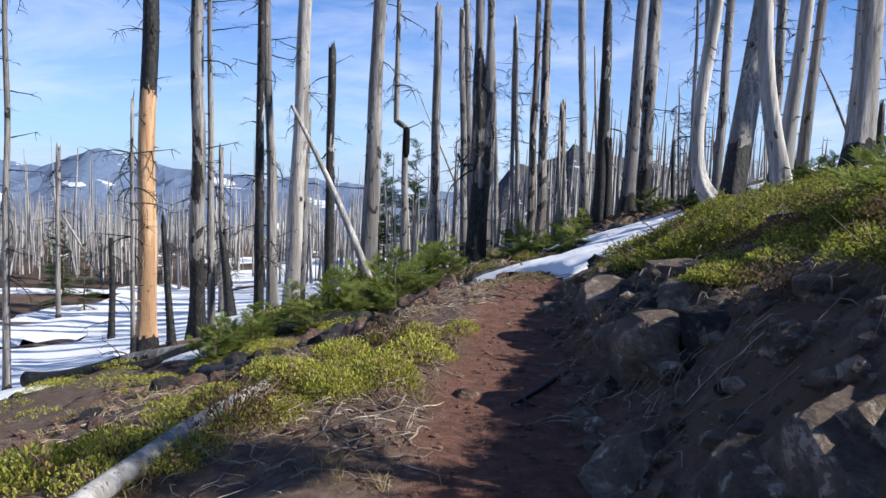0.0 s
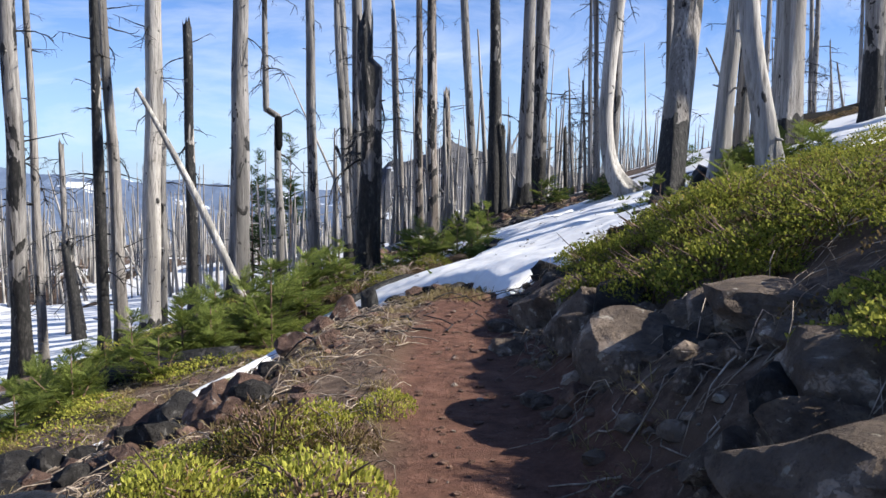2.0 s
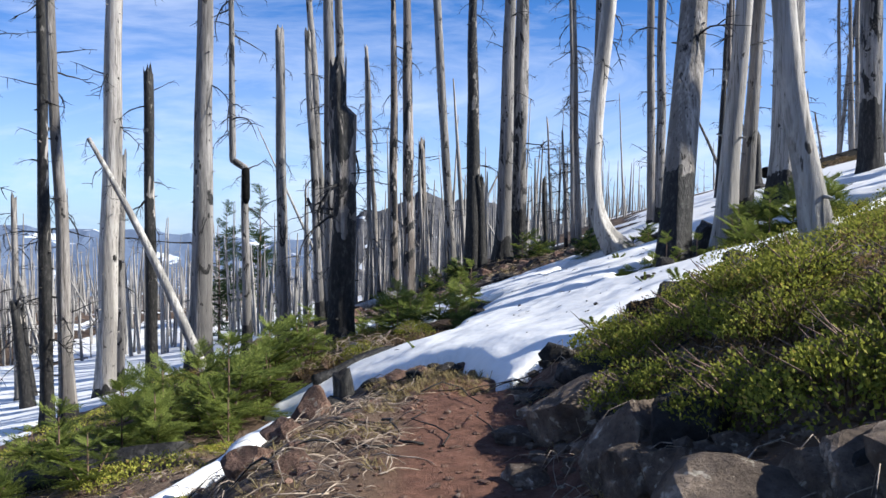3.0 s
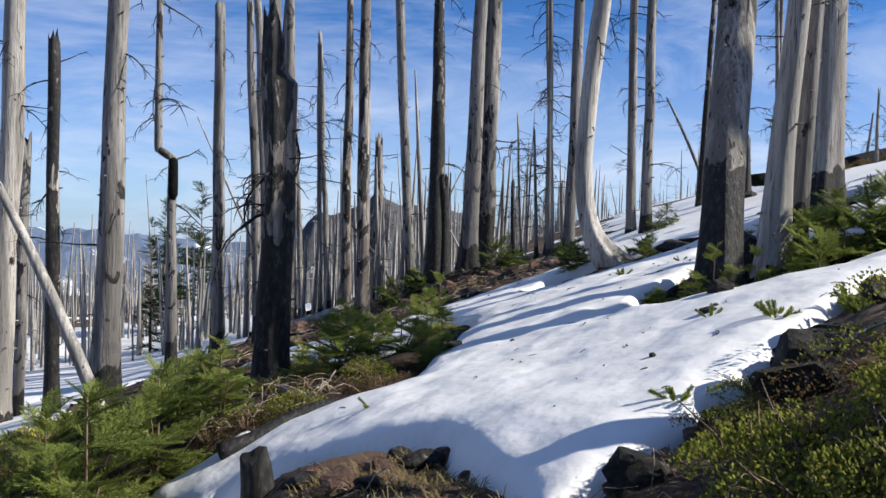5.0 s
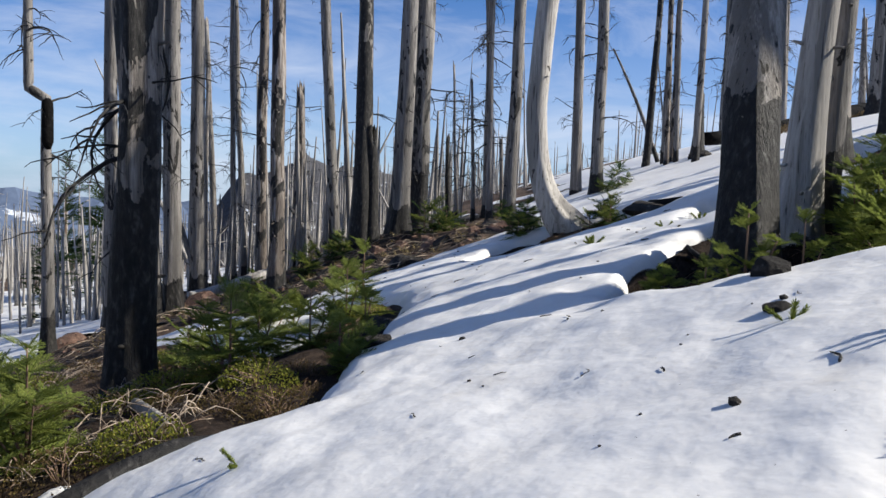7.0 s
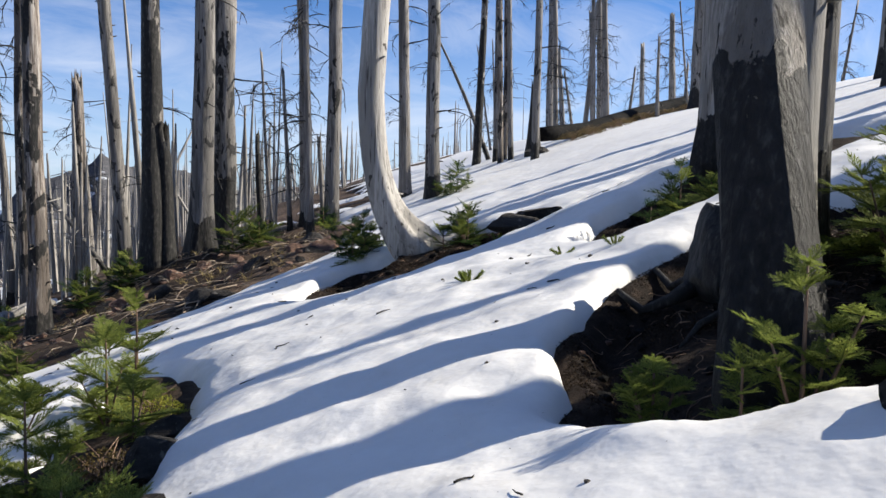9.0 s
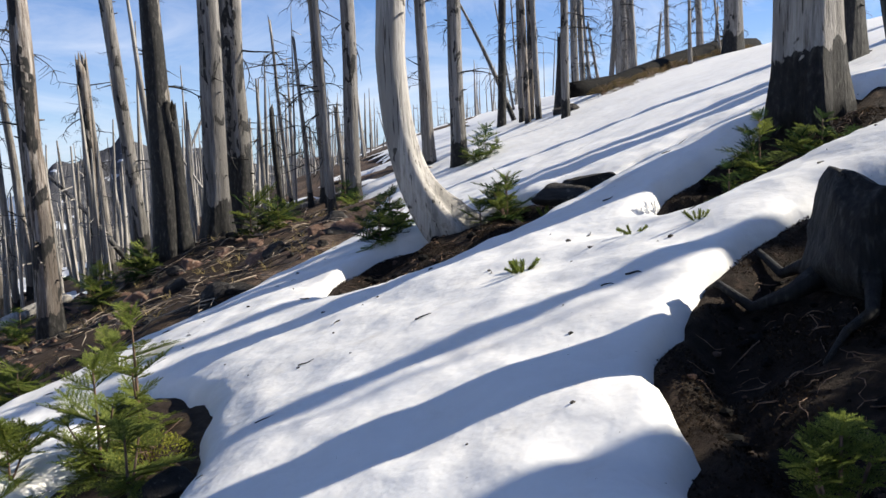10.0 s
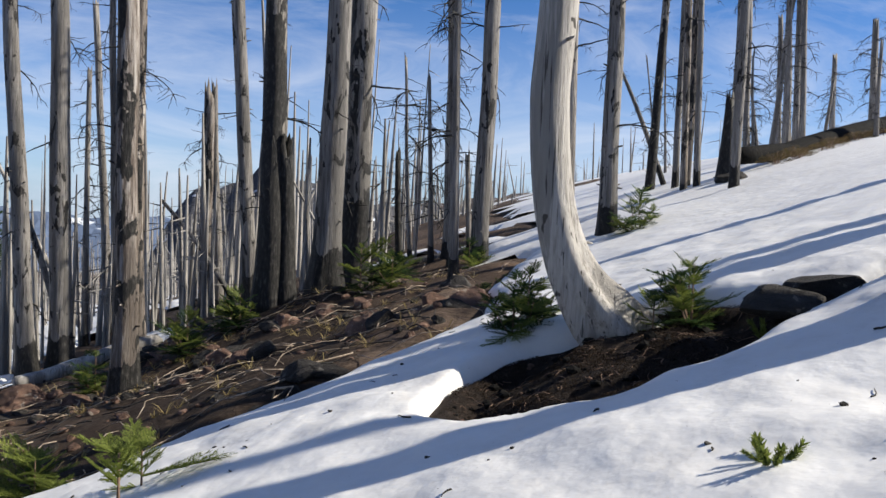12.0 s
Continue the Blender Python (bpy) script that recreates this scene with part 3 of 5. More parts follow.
dead_tree(28.12, 42.65, 0.153, 0.115, 5.14, 13.0, (-0.023, 0.014), DRY, 16)
dead_tree(27.30, 43.12, 0.128, 0.089, 5.46, 11.7, (0.067, -0.041), DRY, 16)
dead_tree(22.51, 39.50, 0.174, 0.109, 5.25, 12.9, (-0.005, 0.003), GREY, 4)
dead_tree(16.65, 34.15, 0.117, 0.092, 4.64, 11.4, (0.008, -0.005), BARK, 5)
dead_tree(16.78, 34.79, 0.103, 0.077, 4.81, 14.7, (-0.000, 0.000), GREY, 4)
dead_tree(-16.11, 35.13, 0.119, 0.096, 7.24, 7.2, (0.007, -0.000), DRY, 16, broken=True)
dead_tree(-9.67, 18.53, 0.102, 0.057, 8.58, 14.5, (0.010, -0.000), DRY, 16)
dead_tree(-11.06, 28.02, 0.134, 0.086, 3.45, 3.5, (0.012, -0.000), BURNT, 3, broken=True)
dead_tree(-6.50, 17.62, 0.060, 0.036, 5.35, 5.3, (-0.002, 0.000), DRY, 16, broken=True)
dead_tree(-7.79, 31.18, 0.233, 0.127, 3.07, 3.1, (-0.116, 0.000), BURNT, 3, broken=True)
dead_tree(-5.63, 17.51, 0.096, 0.054, 2.51, 2.5, (-0.077, 0.000), BURNT, 3, broken=True)
dead_tree(-8.84, 33.68, 0.143, 0.092, 6.68, 6.7, (-0.012, 0.002), DRY, 16, broken=True)
dead_tree(-8.56, 34.09, 0.228, 0.124, 3.01, 3.0, (-0.103, 0.014), BURNT, 3, broken=True)
dead_tree(3.27, 39.87, 0.107, 0.081, 10.24, 10.2, (-0.027, 0.000), DRY, 16, broken=True)


def bow(z):
    return -0.52 * (1 - math.exp(-max(z, -0.35) / 0.60)) + 0.095 * max(0.0, z - 1.9)


dead_tree(3.68, 35.2, 0.195, 0.125, 7.4, 12.0, (-0.01, 0.0), BARK, 6)
# trees with a shape of their own
dead_tree(-6.49, 18.37, 0.235, 0.164, 7.25, 12.5, (0.007, 0.0), TAN, 9, low=4.5)
dead_tree(0.75, 18.3, 0.235, 0.195, 4.4, 4.4, (0.004, -0.001), SPLIT, 3, broken=True, gap=0.15, notch=(-0.2, 3.95), lumpy=0.45, sides=22, jag=0.32, label="broken charred snag, black with grey inner wood")
dead_tree(6.20, 31.90, 0.20, 0.12, 2.7, 2.7, (-0.02, 0.0), CHARCOAL, 0, broken=True, label="broken charred stub beside a burnt trunk")
dead_tree(16.62, 32.65, 0.27, 0.10, 2.0, 2.1, (0.02, 0.0), CHARCOAL, 0, broken=True, label="short jagged black stump on the snow")
dead_tree(7.23, 22.78, 0.20, 0.165, 5.4, 13.0, (0.0, 0.0), SILVER, 5, low=5.0, sides=24, foot=0.93, gap=0.09, deep=0.4, flare=1.7,
          centre=lambda z: (0.934 * bow(z), -0.357 * bow(z)), label="silver bare trunk that bends sharply at the foot")
kinked = dead_tree(-1.35, 29.68, 0.155, 0.105, 5.4, 11.5, (-0.01, 0.0), GREY, 8, low=5.5, long=1.6,
          gap=0.11, centre=lambda z: (-0.36 * smooth(5.4, 5.62, z), 0.05 * smooth(5.4, 5.62, z)), label="thin grey dead tree with a sharp sideways kink")
scar_path = [Vector((-0.01 * z + 0.012 - 0.36 * smooth(5.4, 5.62, z), -0.02, z)) for z in (4.35, 4.5, 4.75, 5.0, 5.2, 5.34, 5.42)]
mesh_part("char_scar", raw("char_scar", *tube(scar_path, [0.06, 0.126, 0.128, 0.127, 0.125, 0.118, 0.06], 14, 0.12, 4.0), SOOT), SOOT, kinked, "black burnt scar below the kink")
dead_tree(5.24, 15.47, 0.23, 0.215, 3.1, 12.0, (0.175, 0.25), BIG, 3, low=5.0, sides=24)
dead_tree(6.55, 16.50, 0.20, 0.125, 3.3, 11.0, (0.060, -0.020), SILVER, 2, low=3.5, sides=20, label="silver-grey bare trunk leaning beside its twin")
dead_tree(6.95, 16.62, 0.145, 0.085, 3.3, 8.0, (0.050, -0.015), GREY, 3, low=2.6, sides=16, label="slim grey bare trunk growing close to another")
dead_tree(9.5, 19.5, 0.33, 0.29, 3.2, 12.0, (0.0, 0.0), PALE, 3, low=4.0, sides=20)
dead_tree(12.90, 21.55, 0.28, 0.23, 3.7, 12.0, (-0.014, 0.004), HALF, 6, low=3.0)
dead_tree(4.38, 10.85, 0.13, 0.095, 2.6, 9.0, (-0.10, 0.02), SILVER, 2, low=3.2, sides=18,
          centre=lambda z: (-0.16 * smooth(-0.2, 1.6, z) + 0.06 * max(0, z - 2.2), 0.02), label="slender silver trunk that leans and curves")


dead_tree(0.50, 13.50, 0.11, 0.085, 0.6, 0.26, (-0.12, 0.0), CHARCOAL, 0, broken=True, gap=0.05, jag=0.09, label="small jagged black stump below the snow")


# thin broken trees along the upper skyline
skyline = random.Random(17)
for k in range(15):
    u, v = skyline.uniform(7, 21), skyline.uniform(40, 53)
    dead_tree(0.9459 * u + 0.3246 * v, -0.3246 * u + 0.9459 * v, skyline.uniform(0.05, 0.10), 0.03, 4.0, skyline.uniform(1.8, 5.0), (skyline.uniform(-0.25, 0.25), 0.0), DRY, 9, broken=True, low=0.8)


# trees up the slope whose shadows fall across the snow
for x, y in ((13.6, 18.4), (15.6, 21.3), (14.6, 15.2), (18.4, 23.2), (11.6, 14.0), (17.0, 18.2)):
    dead_tree(x, y, 0.22, 0.16, 4.0, 12.5, (0.01, 0.0), GREY, 5)


# a dead pole that leans on a standing trunk
def leaning_pole(a, b, r0, r1, label, mat=GREY):
    a, b = Vector(a), Vector(b)
    thing = new("leaning_dead_tree")
    thing.location = a
    path = [(b - a) * (k / 14) + Vector((0, 0, 0.22 * math.sin(math.pi * k / 14))) for k in range(15)]
    trunk = mesh_part("trunk", raw("trunk", *tube(path, [r0 + (r1 - r0) * k / 14 for k in range(15)], 10, 0.12, a.x), mat), mat, thing)
    for k in (8, 10, 11, 12, 13, 14, 14):
        br = mesh_part("branch", BRANCHES[k % 6], DRY, trunk)
        br.location, br.scale = path[k], (0.5, 0.5, 0.5)
        br.rotation_euler = (0, 0.3, k * 2.1)
    tagged(thing, label, "dead tree", "leaning dead trees")


leaning_pole((-1.58, 21.2, ground_z(-1.58, 21.2) - 0.1), (-4.05, 22.2, 3.05), 0.115, 0.045, "pale dead pole leaning against a grey trunk", SILVER)
leaning_pole((2.2, 40.0, ground_z(2.2, 40.0) - 0.1), (0.6, 40.6, 2.3), 0.10, 0.06, "grey dead pole leaning between standing trunks")
leaning_pole((17.9, 36.6, ground_z(17.9, 36.6) - 0.1), (16.1, 37.3, 6.6), 0.09, 0.03, "thin dead pole leaning over the ridge")
leaning_pole((6.6, 41.0, ground_z(6.6, 41.0) - 0.1), (4.4, 41.8, 1.6), 0.09, 0.05, "pale dead pole leaning in the burnt forest")


# ---- far burnt forest ----
def far_forest():
    r = random.Random(5)
    pieces = []
    count = 0
    while count < 6200:
        v = 38 + 240 * r.random() ** 1.4
        u = r.uniform(-95, 20) * (0.35 + v / 140)
        x, y = 0.9459 * u + 0.3246 * v, -0.3246 * u + 0.9459 * v
        if y < 34 or (u > -2 and v < 62) or (u > 4 and r.random() < 0.82) or (v < 55 and r.random() < 0.35):
            continue
        count += 1
        h = r.uniform(1.5, 5.2) * (1 + 0.9 * r.random() ** 5) if u < 2 else r.uniform(1.0, 4.5)
        z = base_z(x, y) - 0.3
        rad = r.uniform(0.04, 0.12) * (0.6 + h / 16)
        lx, ly = r.gauss(0, 0.035), r.gauss(0, 0.035)
        if r.random() < 0.05:
            lx, ly = r.uniform(-0.8, 0.8), r.uniform(-0.3, 0.3)
        path = [Vector((x + lx * h * k, y + ly * h * k, z + h * k)) for k in (0, 0.6, 1.0)]
        pieces.append(tube(path, [rad, rad * 0.7, rad * 0.25], 4, cap=False))
        if r.random() < 0.45:
            for _ in range(r.randint(2, 7)):
                k = r.uniform(0.25, 0.95)
                p = Vector((x + lx * h * k, y + ly * h * k, z + h * k))
                a, ln = r.uniform(0, 6.28), r.uniform(0.4, 1.3)
                w = 0.022
                q = p + Vector((math.cos(a) * ln, math.sin(a) * ln, r.uniform(-0.6, 0.15) * ln))
                pieces.append(([p + Vector((0, 0, w)), p - Vector((0, 0, w)), q], [(0, 1, 2)]))
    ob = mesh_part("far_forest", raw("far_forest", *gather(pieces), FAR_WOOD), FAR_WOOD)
    tagged(ob, "far slopes covered with thin grey dead trees", "forest", kind="stuff")


far_forest()


# ---- distance ----
def mountain_material(name, rock, wood, snow_lo, snow_hi, scale):
    m, add, join = material(name)
    trees = noise_at(add, join, 0.8 * scale, 6, 0.75, (1, 1, 0.14))
    broad = noise_at(add, join, 0.02 * scale, 6, 0.6)
    colour = mix(add, join, step(add, join, trees, 0.38, 0.62), rock, wood)
    patch = noise_at(add, join, 0.045 * scale, 7, 0.62, (1, 1, 2.2))
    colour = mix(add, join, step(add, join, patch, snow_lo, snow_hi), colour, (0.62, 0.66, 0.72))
    colour = mix(add, join, calc(add, join, "MULTIPLY", broad, 0.4), colour, wood)
    finish(add, join, colour, 1.0, trees, 0.6, 1.0, 0.05)
    return m


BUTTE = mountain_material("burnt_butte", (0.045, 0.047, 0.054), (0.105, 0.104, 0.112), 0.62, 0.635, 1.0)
# distance haze is put into the far ridge's blue base colours
HAZE_RIDGE = mountain_material("haze_blue_ridge", (0.085, 0.115, 0.18), (0.11, 0.145, 0.215), 0.59, 0.61, 0.12)


def ridge(name, mat, a, b, depth, profile, foot, rough_by, label, seed):
    """A mountain from a to b whose crest follows profile(k)."""
    n, rows = 160, 26
    a, b = Vector(a), Vector(b)
    run = (b - a)
    back = Vector((-run.y, run.x, 0)).normalized()
    verts, faces = [], []
    for j in range(rows):
        t = j / (rows - 1)
        for i in range(n):
            k = i / (n - 1)
            p = a + run * k + back * (depth * (t - 0.5) * 2)
            shape = max(0.0, 1 - abs(t - 0.5) * 2) ** 0.85
            z = foot + (profile(k) - foot) * shape
            z += rough_by * shape ** 0.5 * noise.fractal(Vector((p.x, p.y, seed)) / (run.length * 0.045), 0.9, 2.0, 5) * (0.35 if t == 0.5 else 1)
            verts.append((p.x, p.y, z))
    for j in range(rows - 1):
        for i in range(n - 1):
            q = j * n + i
            faces.append((q, q + 1, q + n + 1, q + n))
    ob = mesh_part(name, raw(name, verts, faces, mat), mat, smooth_faces=False)
    tagged(ob, label, "mountain", kind="structure")


def bump(k, at, wide, high):
    return high * math.exp(-((k - at) / wide) ** 2)


def butte_crest(k):
    z = -48 + 57 * smooth(0.02, 0.135, k) + 9 * smooth(0.16, 0.23, k) - 18 * smooth(0.40, 0.56, k) - 32 * smooth(0.62, 1.0, k)
    return z + bump(k, 0.262, 0.014, 8) + bump(k, 0.285, 0.03, 6)


def ridge_crest(k):
    low = 30 * (1 - smooth(0.45, 0.75, k)) - 62
    return low + bump(k, 0.30, 0.030, 38) + bump(k, 0.375, 0.024, 44) + bump(k, 0.20, 0.06, 24) + bump(k, 0.43, 0.03, 14) + bump(k, 0.08, 0.06, 30)


ridge("butte", BUTTE, (10, 700, 0), (370, 650, 0), 150, butte_crest, -110, 4, "dark forested butte with snow patches and a rocky crest", 3.0)
ridge("far_ridge", HAZE_RIDGE, (-1900, 1500, 0), (1100, 2500, 0), 600, ridge_crest, -230, 22, "hazy blue mountains with snow patches across the valley", 8.0)


# ---- rocks ----
TWIG = trunk_material("brown_twig", (0.30, 0.20, 0.14), (0.16, 0.10, 0.07), (0.06, 0.04, 0.03), -0.3, 0.01, 0.4)


def rock_mesh(k, flat=0.7, detail=4, mat=ROCK):
    """An angular boulder about one metre across."""
    r = random.Random(40 + k)
    bm = bmesh.new()
    bmesh.ops.create_icosphere(bm, subdivisions=detail, radius=0.62)
    cuts = [(Vector((r.gauss(0, 1), r.gauss(0, 1), r.gauss(0.2, 0.8))).normalized(), r.uniform(0.30, 0.46)) for _ in range(15)]
    for v in bm.verts:
        p = v.co.copy()
        for way, at in cuts:
            over = p.dot(way) - at
            if over > 0:
                p -= way * over
        q = p.normalized()
        s = Vector((k * 3.0, 0, 0))
        p += q * (0.045 * noise.noise(p * 3.0 + s) + 0.028 * noise.noise(p * 8.0 + s) + 0.012 * noise.noise(p * 20.0 + s))
        p.z = p.z * flat + 0.1
        v.co = p
    me = bpy.data.meshes.new("rock")
    bm.to_mesh(me)
    bm.free()
    me.materials.append(mat)
    return me


BOULDERS = [rock_mesh(k, f) for k, f in enumerate((0.62, 0.75, 0.9, 0.55, 0.7, 0.8))]
REDS = [rock_mesh(10 + k, f, 3, RED_ROCK) for k, f in enumerate((0.7, 0.9, 0.6, 0.8))]
DARKS = [rock_mesh(20 + k, f, 3, DARK_ROCK) for k, f in enumerate((0.6, 0.8, 0.5, 0.7))]


def rock(x, y, size, mesh, turn=0.0, tall=1.0, sink=0.12, label="grey lava boulder set in the bank", name="rock", group="rocks along the trail", tilt=0.0, z=None):
    ob = mesh_part(name, mesh, None, smooth_faces=False)
    ob.location = (x, y, (top_z(x, y) if z is None else z) - sink * size + 0.1 * size)
    ob.scale, ob.rotation_euler = (size, size * 0.85, size * tall), (tilt, tilt * 0.6, turn)
    return tagged(ob, label, "rock", group)


# the bank above the trail
rock(1.95, 6.45, 0.95, BOULDERS[0], 0.4, 0.72, 0.24, tilt=0.1, label="large grey boulder with a flat sunlit top")
rock(1.57, 6.9, 0.82, BOULDERS[1], 1.9, 0.80, 0.32, label="blunt grey boulder shading the trail")
rock(1.22, 4.95, 0.78, BOULDERS[3], 2.7, 1.05, 0.1, z=0.43, label="grey boulder with white lichen streaks")
rock(1.36, 6.15, 0.24, BOULDERS[4], 0.9, 0.8)
rock(1.30, 6.60, 0.20, BOULDERS[5], 2.2)
rock(1.74, 9.20, 0.72, BOULDERS[2], 0.3, 0.9, 0.16, label="dark grey boulder under heath")
rock(1.58, 8.25, 0.70, BOULDERS[4], 1.1, 0.9, 0.16, label="dark grey boulder under heath")
rock(1.95, 10.05, 0.52, DARKS[0], 2.0, 0.9, 0.12, label="dark grey boulder near the snow edge")
rock(2.05, 10.85, 0.34, DARKS[1], 2.9, 0.8, label="dark grey boulder at the snow edge")
rock(1.42, 7.72, 0.42, BOULDERS[3], 0.2, 1.0)
rock(1.80, 6.75, 0.50, BOULDERS[2], 1.4, 0.8)
rock(1.25, 5.62, 0.34, BOULDERS[5], 0.5, 0.8)
rock(1.62, 5.45, 0.62, BOULDERS[4], 2.4, 0.8, 0.16)
rock(0.98, 3.85, 0.80, BOULDERS[4], 1.2, 0.6, 0.22, label="broad dark boulder half buried in the bank")
rock(1.80, 3.85, 0.45, BOULDERS[0], 0.9, 0.7, 0.2)
rock(1.26, 2.44, 0.60, BOULDERS[2], 2.0, 0.95, 0.30, label="mottled grey boulder beside the trail")
rock(2.30, 4.05, 0.32, REDS[1], 0.9, label="reddish lava stone among shrubs")
rock(2.55, 6.05, 0.46, BOULDERS[3], 0.8, 0.8)
rock(1.02, 7.30, 0.22, BOULDERS[0], 1.3, label="grey stone at the trail's edge")
rock(1.12, 6.85, 0.24, REDS[0], 2.3, label="brown stone at the trail's edge")
rock(1.15, 8.60, 0.30, BOULDERS[4], 2.8, 0.8)
rock(1.30, 9.45, 0.34, BOULDERS[0], 0.6, 0.8)
# the edge above the snow
for k, (x, y, s) in enumerate(((3.02, 11.02, 0.5), (3.35, 11.50, 0.55), (3.72, 11.75, 0.42), (4.3, 12.0, 0.34), (2.62, 10.80, 0.24))):
    rock(x, y, s, DARKS[k % 4], k * 1.3, 0.8, label="dark stone at the edge of the snow")
for k in range(13):
    v = 11.3 + 0.28 * k
    u = along(v, UPPER_EDGE) + 0.10 + 0.12 * math.sin(k * 2.3)
    rock(0.9459 * u + 0.3246 * v, -0.3246 * u + 0.9459 * v, 0.21 + 0.08 * math.sin(k * 1.7), DARKS[k % 4], k * 1.1, 0.8, 0.2, label="dark stone in the earth edge above the snow")
# below the trail
for k, (x, y, s, t) in enumerate(((-1.02, 7.75, 0.36, 1.2), (-0.80, 7.85, 0.34, 1.2), (-0.62, 7.68, 0.26, 1.0), (-0.52, 7.98, 0.32, 1.1), (-1.18, 7.55, 0.26, 0.9), (-1.28, 8.55, 0.40, 1.2), (-1.02, 8.40, 0.46, 1.3), (-0.82, 8.62, 0.40, 1.1), (-0.60, 8.35, 0.34, 0.9), (-0.42, 8.72, 0.30, 1.0),
                                  (0.10, 11.35, 0.40, 1.5), (-0.12, 10.6, 0.34, 1.0), (0.30, 11.9, 0.28, 1.0), (-0.3, 9.8, 0.36, 0.9), (-0.05, 9.2, 0.26, 0.9),
                                  (-1.95, 8.20, 0.42, 0.9), (-2.30, 8.60, 0.36, 0.8), (-2.65, 9.3, 0.42, 0.9), (-3.0, 9.7, 0.5, 0.7), (-1.7, 7.7, 0.32, 0.8),
                                  (-2.1, 7.1, 0.34, 0.8), (-2.5, 7.5, 0.40, 0.8), (-1.5, 8.9, 0.3, 1.0), (-3.3, 8.4, 0.4, 0.7), (-2.8, 6.7, 0.3, 0.8))):
    rock(x, y, s, (REDS[k % 4] if k % 3 else DARKS[k % 4]), k * 1.9, t, label="reddish-brown lava rock below the trail" if k % 3 else "dark upright lava rock below the trail")
rock(0.17, 5.23, 0.17, REDS[2], 0.6, 0.8, label="red-brown stone lying on the trail")
rock(0.52, 4.60, 0.07, REDS[1], 0.6, 0.8, label="small red-brown stone lying on the trail")
rock(1.58, 12.95, 0.18, DARKS[0], 0.6, 0.9, label="dark stone poking out of the snow")
rock(1.36, 12.85, 0.22, DARKS[1], 2.0, 0.8, label="dark stone poking out of the snow")
rock(3.00, 17.95, 0.50, DARKS[2], 0.9, 0.9, label="black rock at the lower snow edge")
rock(3.20, 18.65, 0.36, DARKS[3], 1.6, 0.9, label="black rock at the lower snow edge")
rock(2.72, 17.0, 0.34, DARKS[0], 2.2, 0.8, label="black rock at the lower snow edge")
rock(4.04, 13.70, 0.17, DARKS[3], 0.4, 0.8, label="small dark stone lying on the snow")
rock(7.92, 21.30, 0.85, DARKS[2], 0.4, 0.52, -0.04, label="long dark rock melted out of the snow")
rock(8.48, 21.38, 0.82, DARKS[0], 0.3, 0.48, -0.02, label="long dark rock melted out of the snow")
rock(4.62, 14.45, 0.30, DARKS[1], 1.7, 0.8, label="dark stone at the rim of the hollow")
rock(16.2, 32.0, 0.8, DARKS[3], 0.7, 0.7, label="dark boulder on the snowy ridge")
rock(-1.0, 30.5, 0.9, REDS[0], 0.3, 0.7, label="brown boulder among dead trees", name="rock")
rock(1.94, 31.0, 0.95, REDS[2], 0.9, 0.8, label="rusty brown boulder below a pale log")


def lower_rock(x, y, r):
    k = r.randint(0, 3)
    rock(x, y, 0.14 + 0.5 * r.random() ** 2.2, DARKS[k] if r.random() < 0.45 else REDS[k], r.uniform(0, 6.28), r.uniform(0.6, 1.1), 0.15, tilt=r.uniform(-0.4, 0.4),
         label="jumbled brown lava rock between dead trees", group="rocks on the lower slope")


def strewn(count, box, fits, place, seed):
    r = random.Random(seed)
    done = tries = 0
    while done < count and tries < count * 60:
        tries += 1
        x, y = r.uniform(box[0], box[2]), r.uniform(box[1], box[3])
        if fits(x, y, r):
            place(x, y, r)
            done += 1


strewn(150, (0.5, 24.0, 9.0, 35.0), lambda x, y, r: snow_in(x, y) < -0.15 and rough(x, y, 1.6, 83.0) > -0.05, lower_rock, 31)
strewn(26, (-2.2, 7.4, -0.25, 9.6), lambda x, y, r: snow_in(x, y) < -0.1 and rough(x, y, 0.8, 84.0) > -0.15,
       lambda x, y, r: rock(x, y, r.uniform(0.10, 0.30), (DARKS + REDS)[r.randint(0, 7)], r.uniform(0, 6), r.uniform(0.6, 1.2), tilt=r.uniform(-0.4, 0.4), label="small lava rock in the litter below the trail"), 32)
strewn(48, (0.9, 2.2, 2.3, 9.5), lambda x, y, r: 0.66 < x - trail_x(y) < 1.6,
       lambda x, y, r: rock(x, y, 0.12 + 0.38 * r.random() ** 2, (BOULDERS + DARKS)[r.randint(0, 9)], r.uniform(0, 6), r.uniform(0.6, 1.0), tilt=r.uniform(-0.4, 0.4), label="small brown stone set in the shaded bank"), 33)
for k, (x, y, size) in enumerate(((0.92, 12.30, 0.30), (1.18, 12.52, 0.26), (1.45, 12.62, 0.30), (1.70, 12.72, 0.26), (1.05, 11.95, 0.18), (0.72, 12.75, 0.24), (1.62, 12.1, 0.14))):
    rock(x, y, size, (REDS + DARKS)[(k * 3) % 8], k * 1.7, 0.75, tilt=0.2, z=ground_z(x, y) + 0.04, label="brown rock on bare soil between snow lobes")
for x, y, size in ((-1.64, 6.21, 0.24), (-1.41, 5.99, 0.2), (-0.95, 5.2, 0.12), (-1.1, 7.3, 0.22)):
    rock(x, y, size, REDS[1], x * 5, 0.8, label="red-brown stone in the yellow heath")


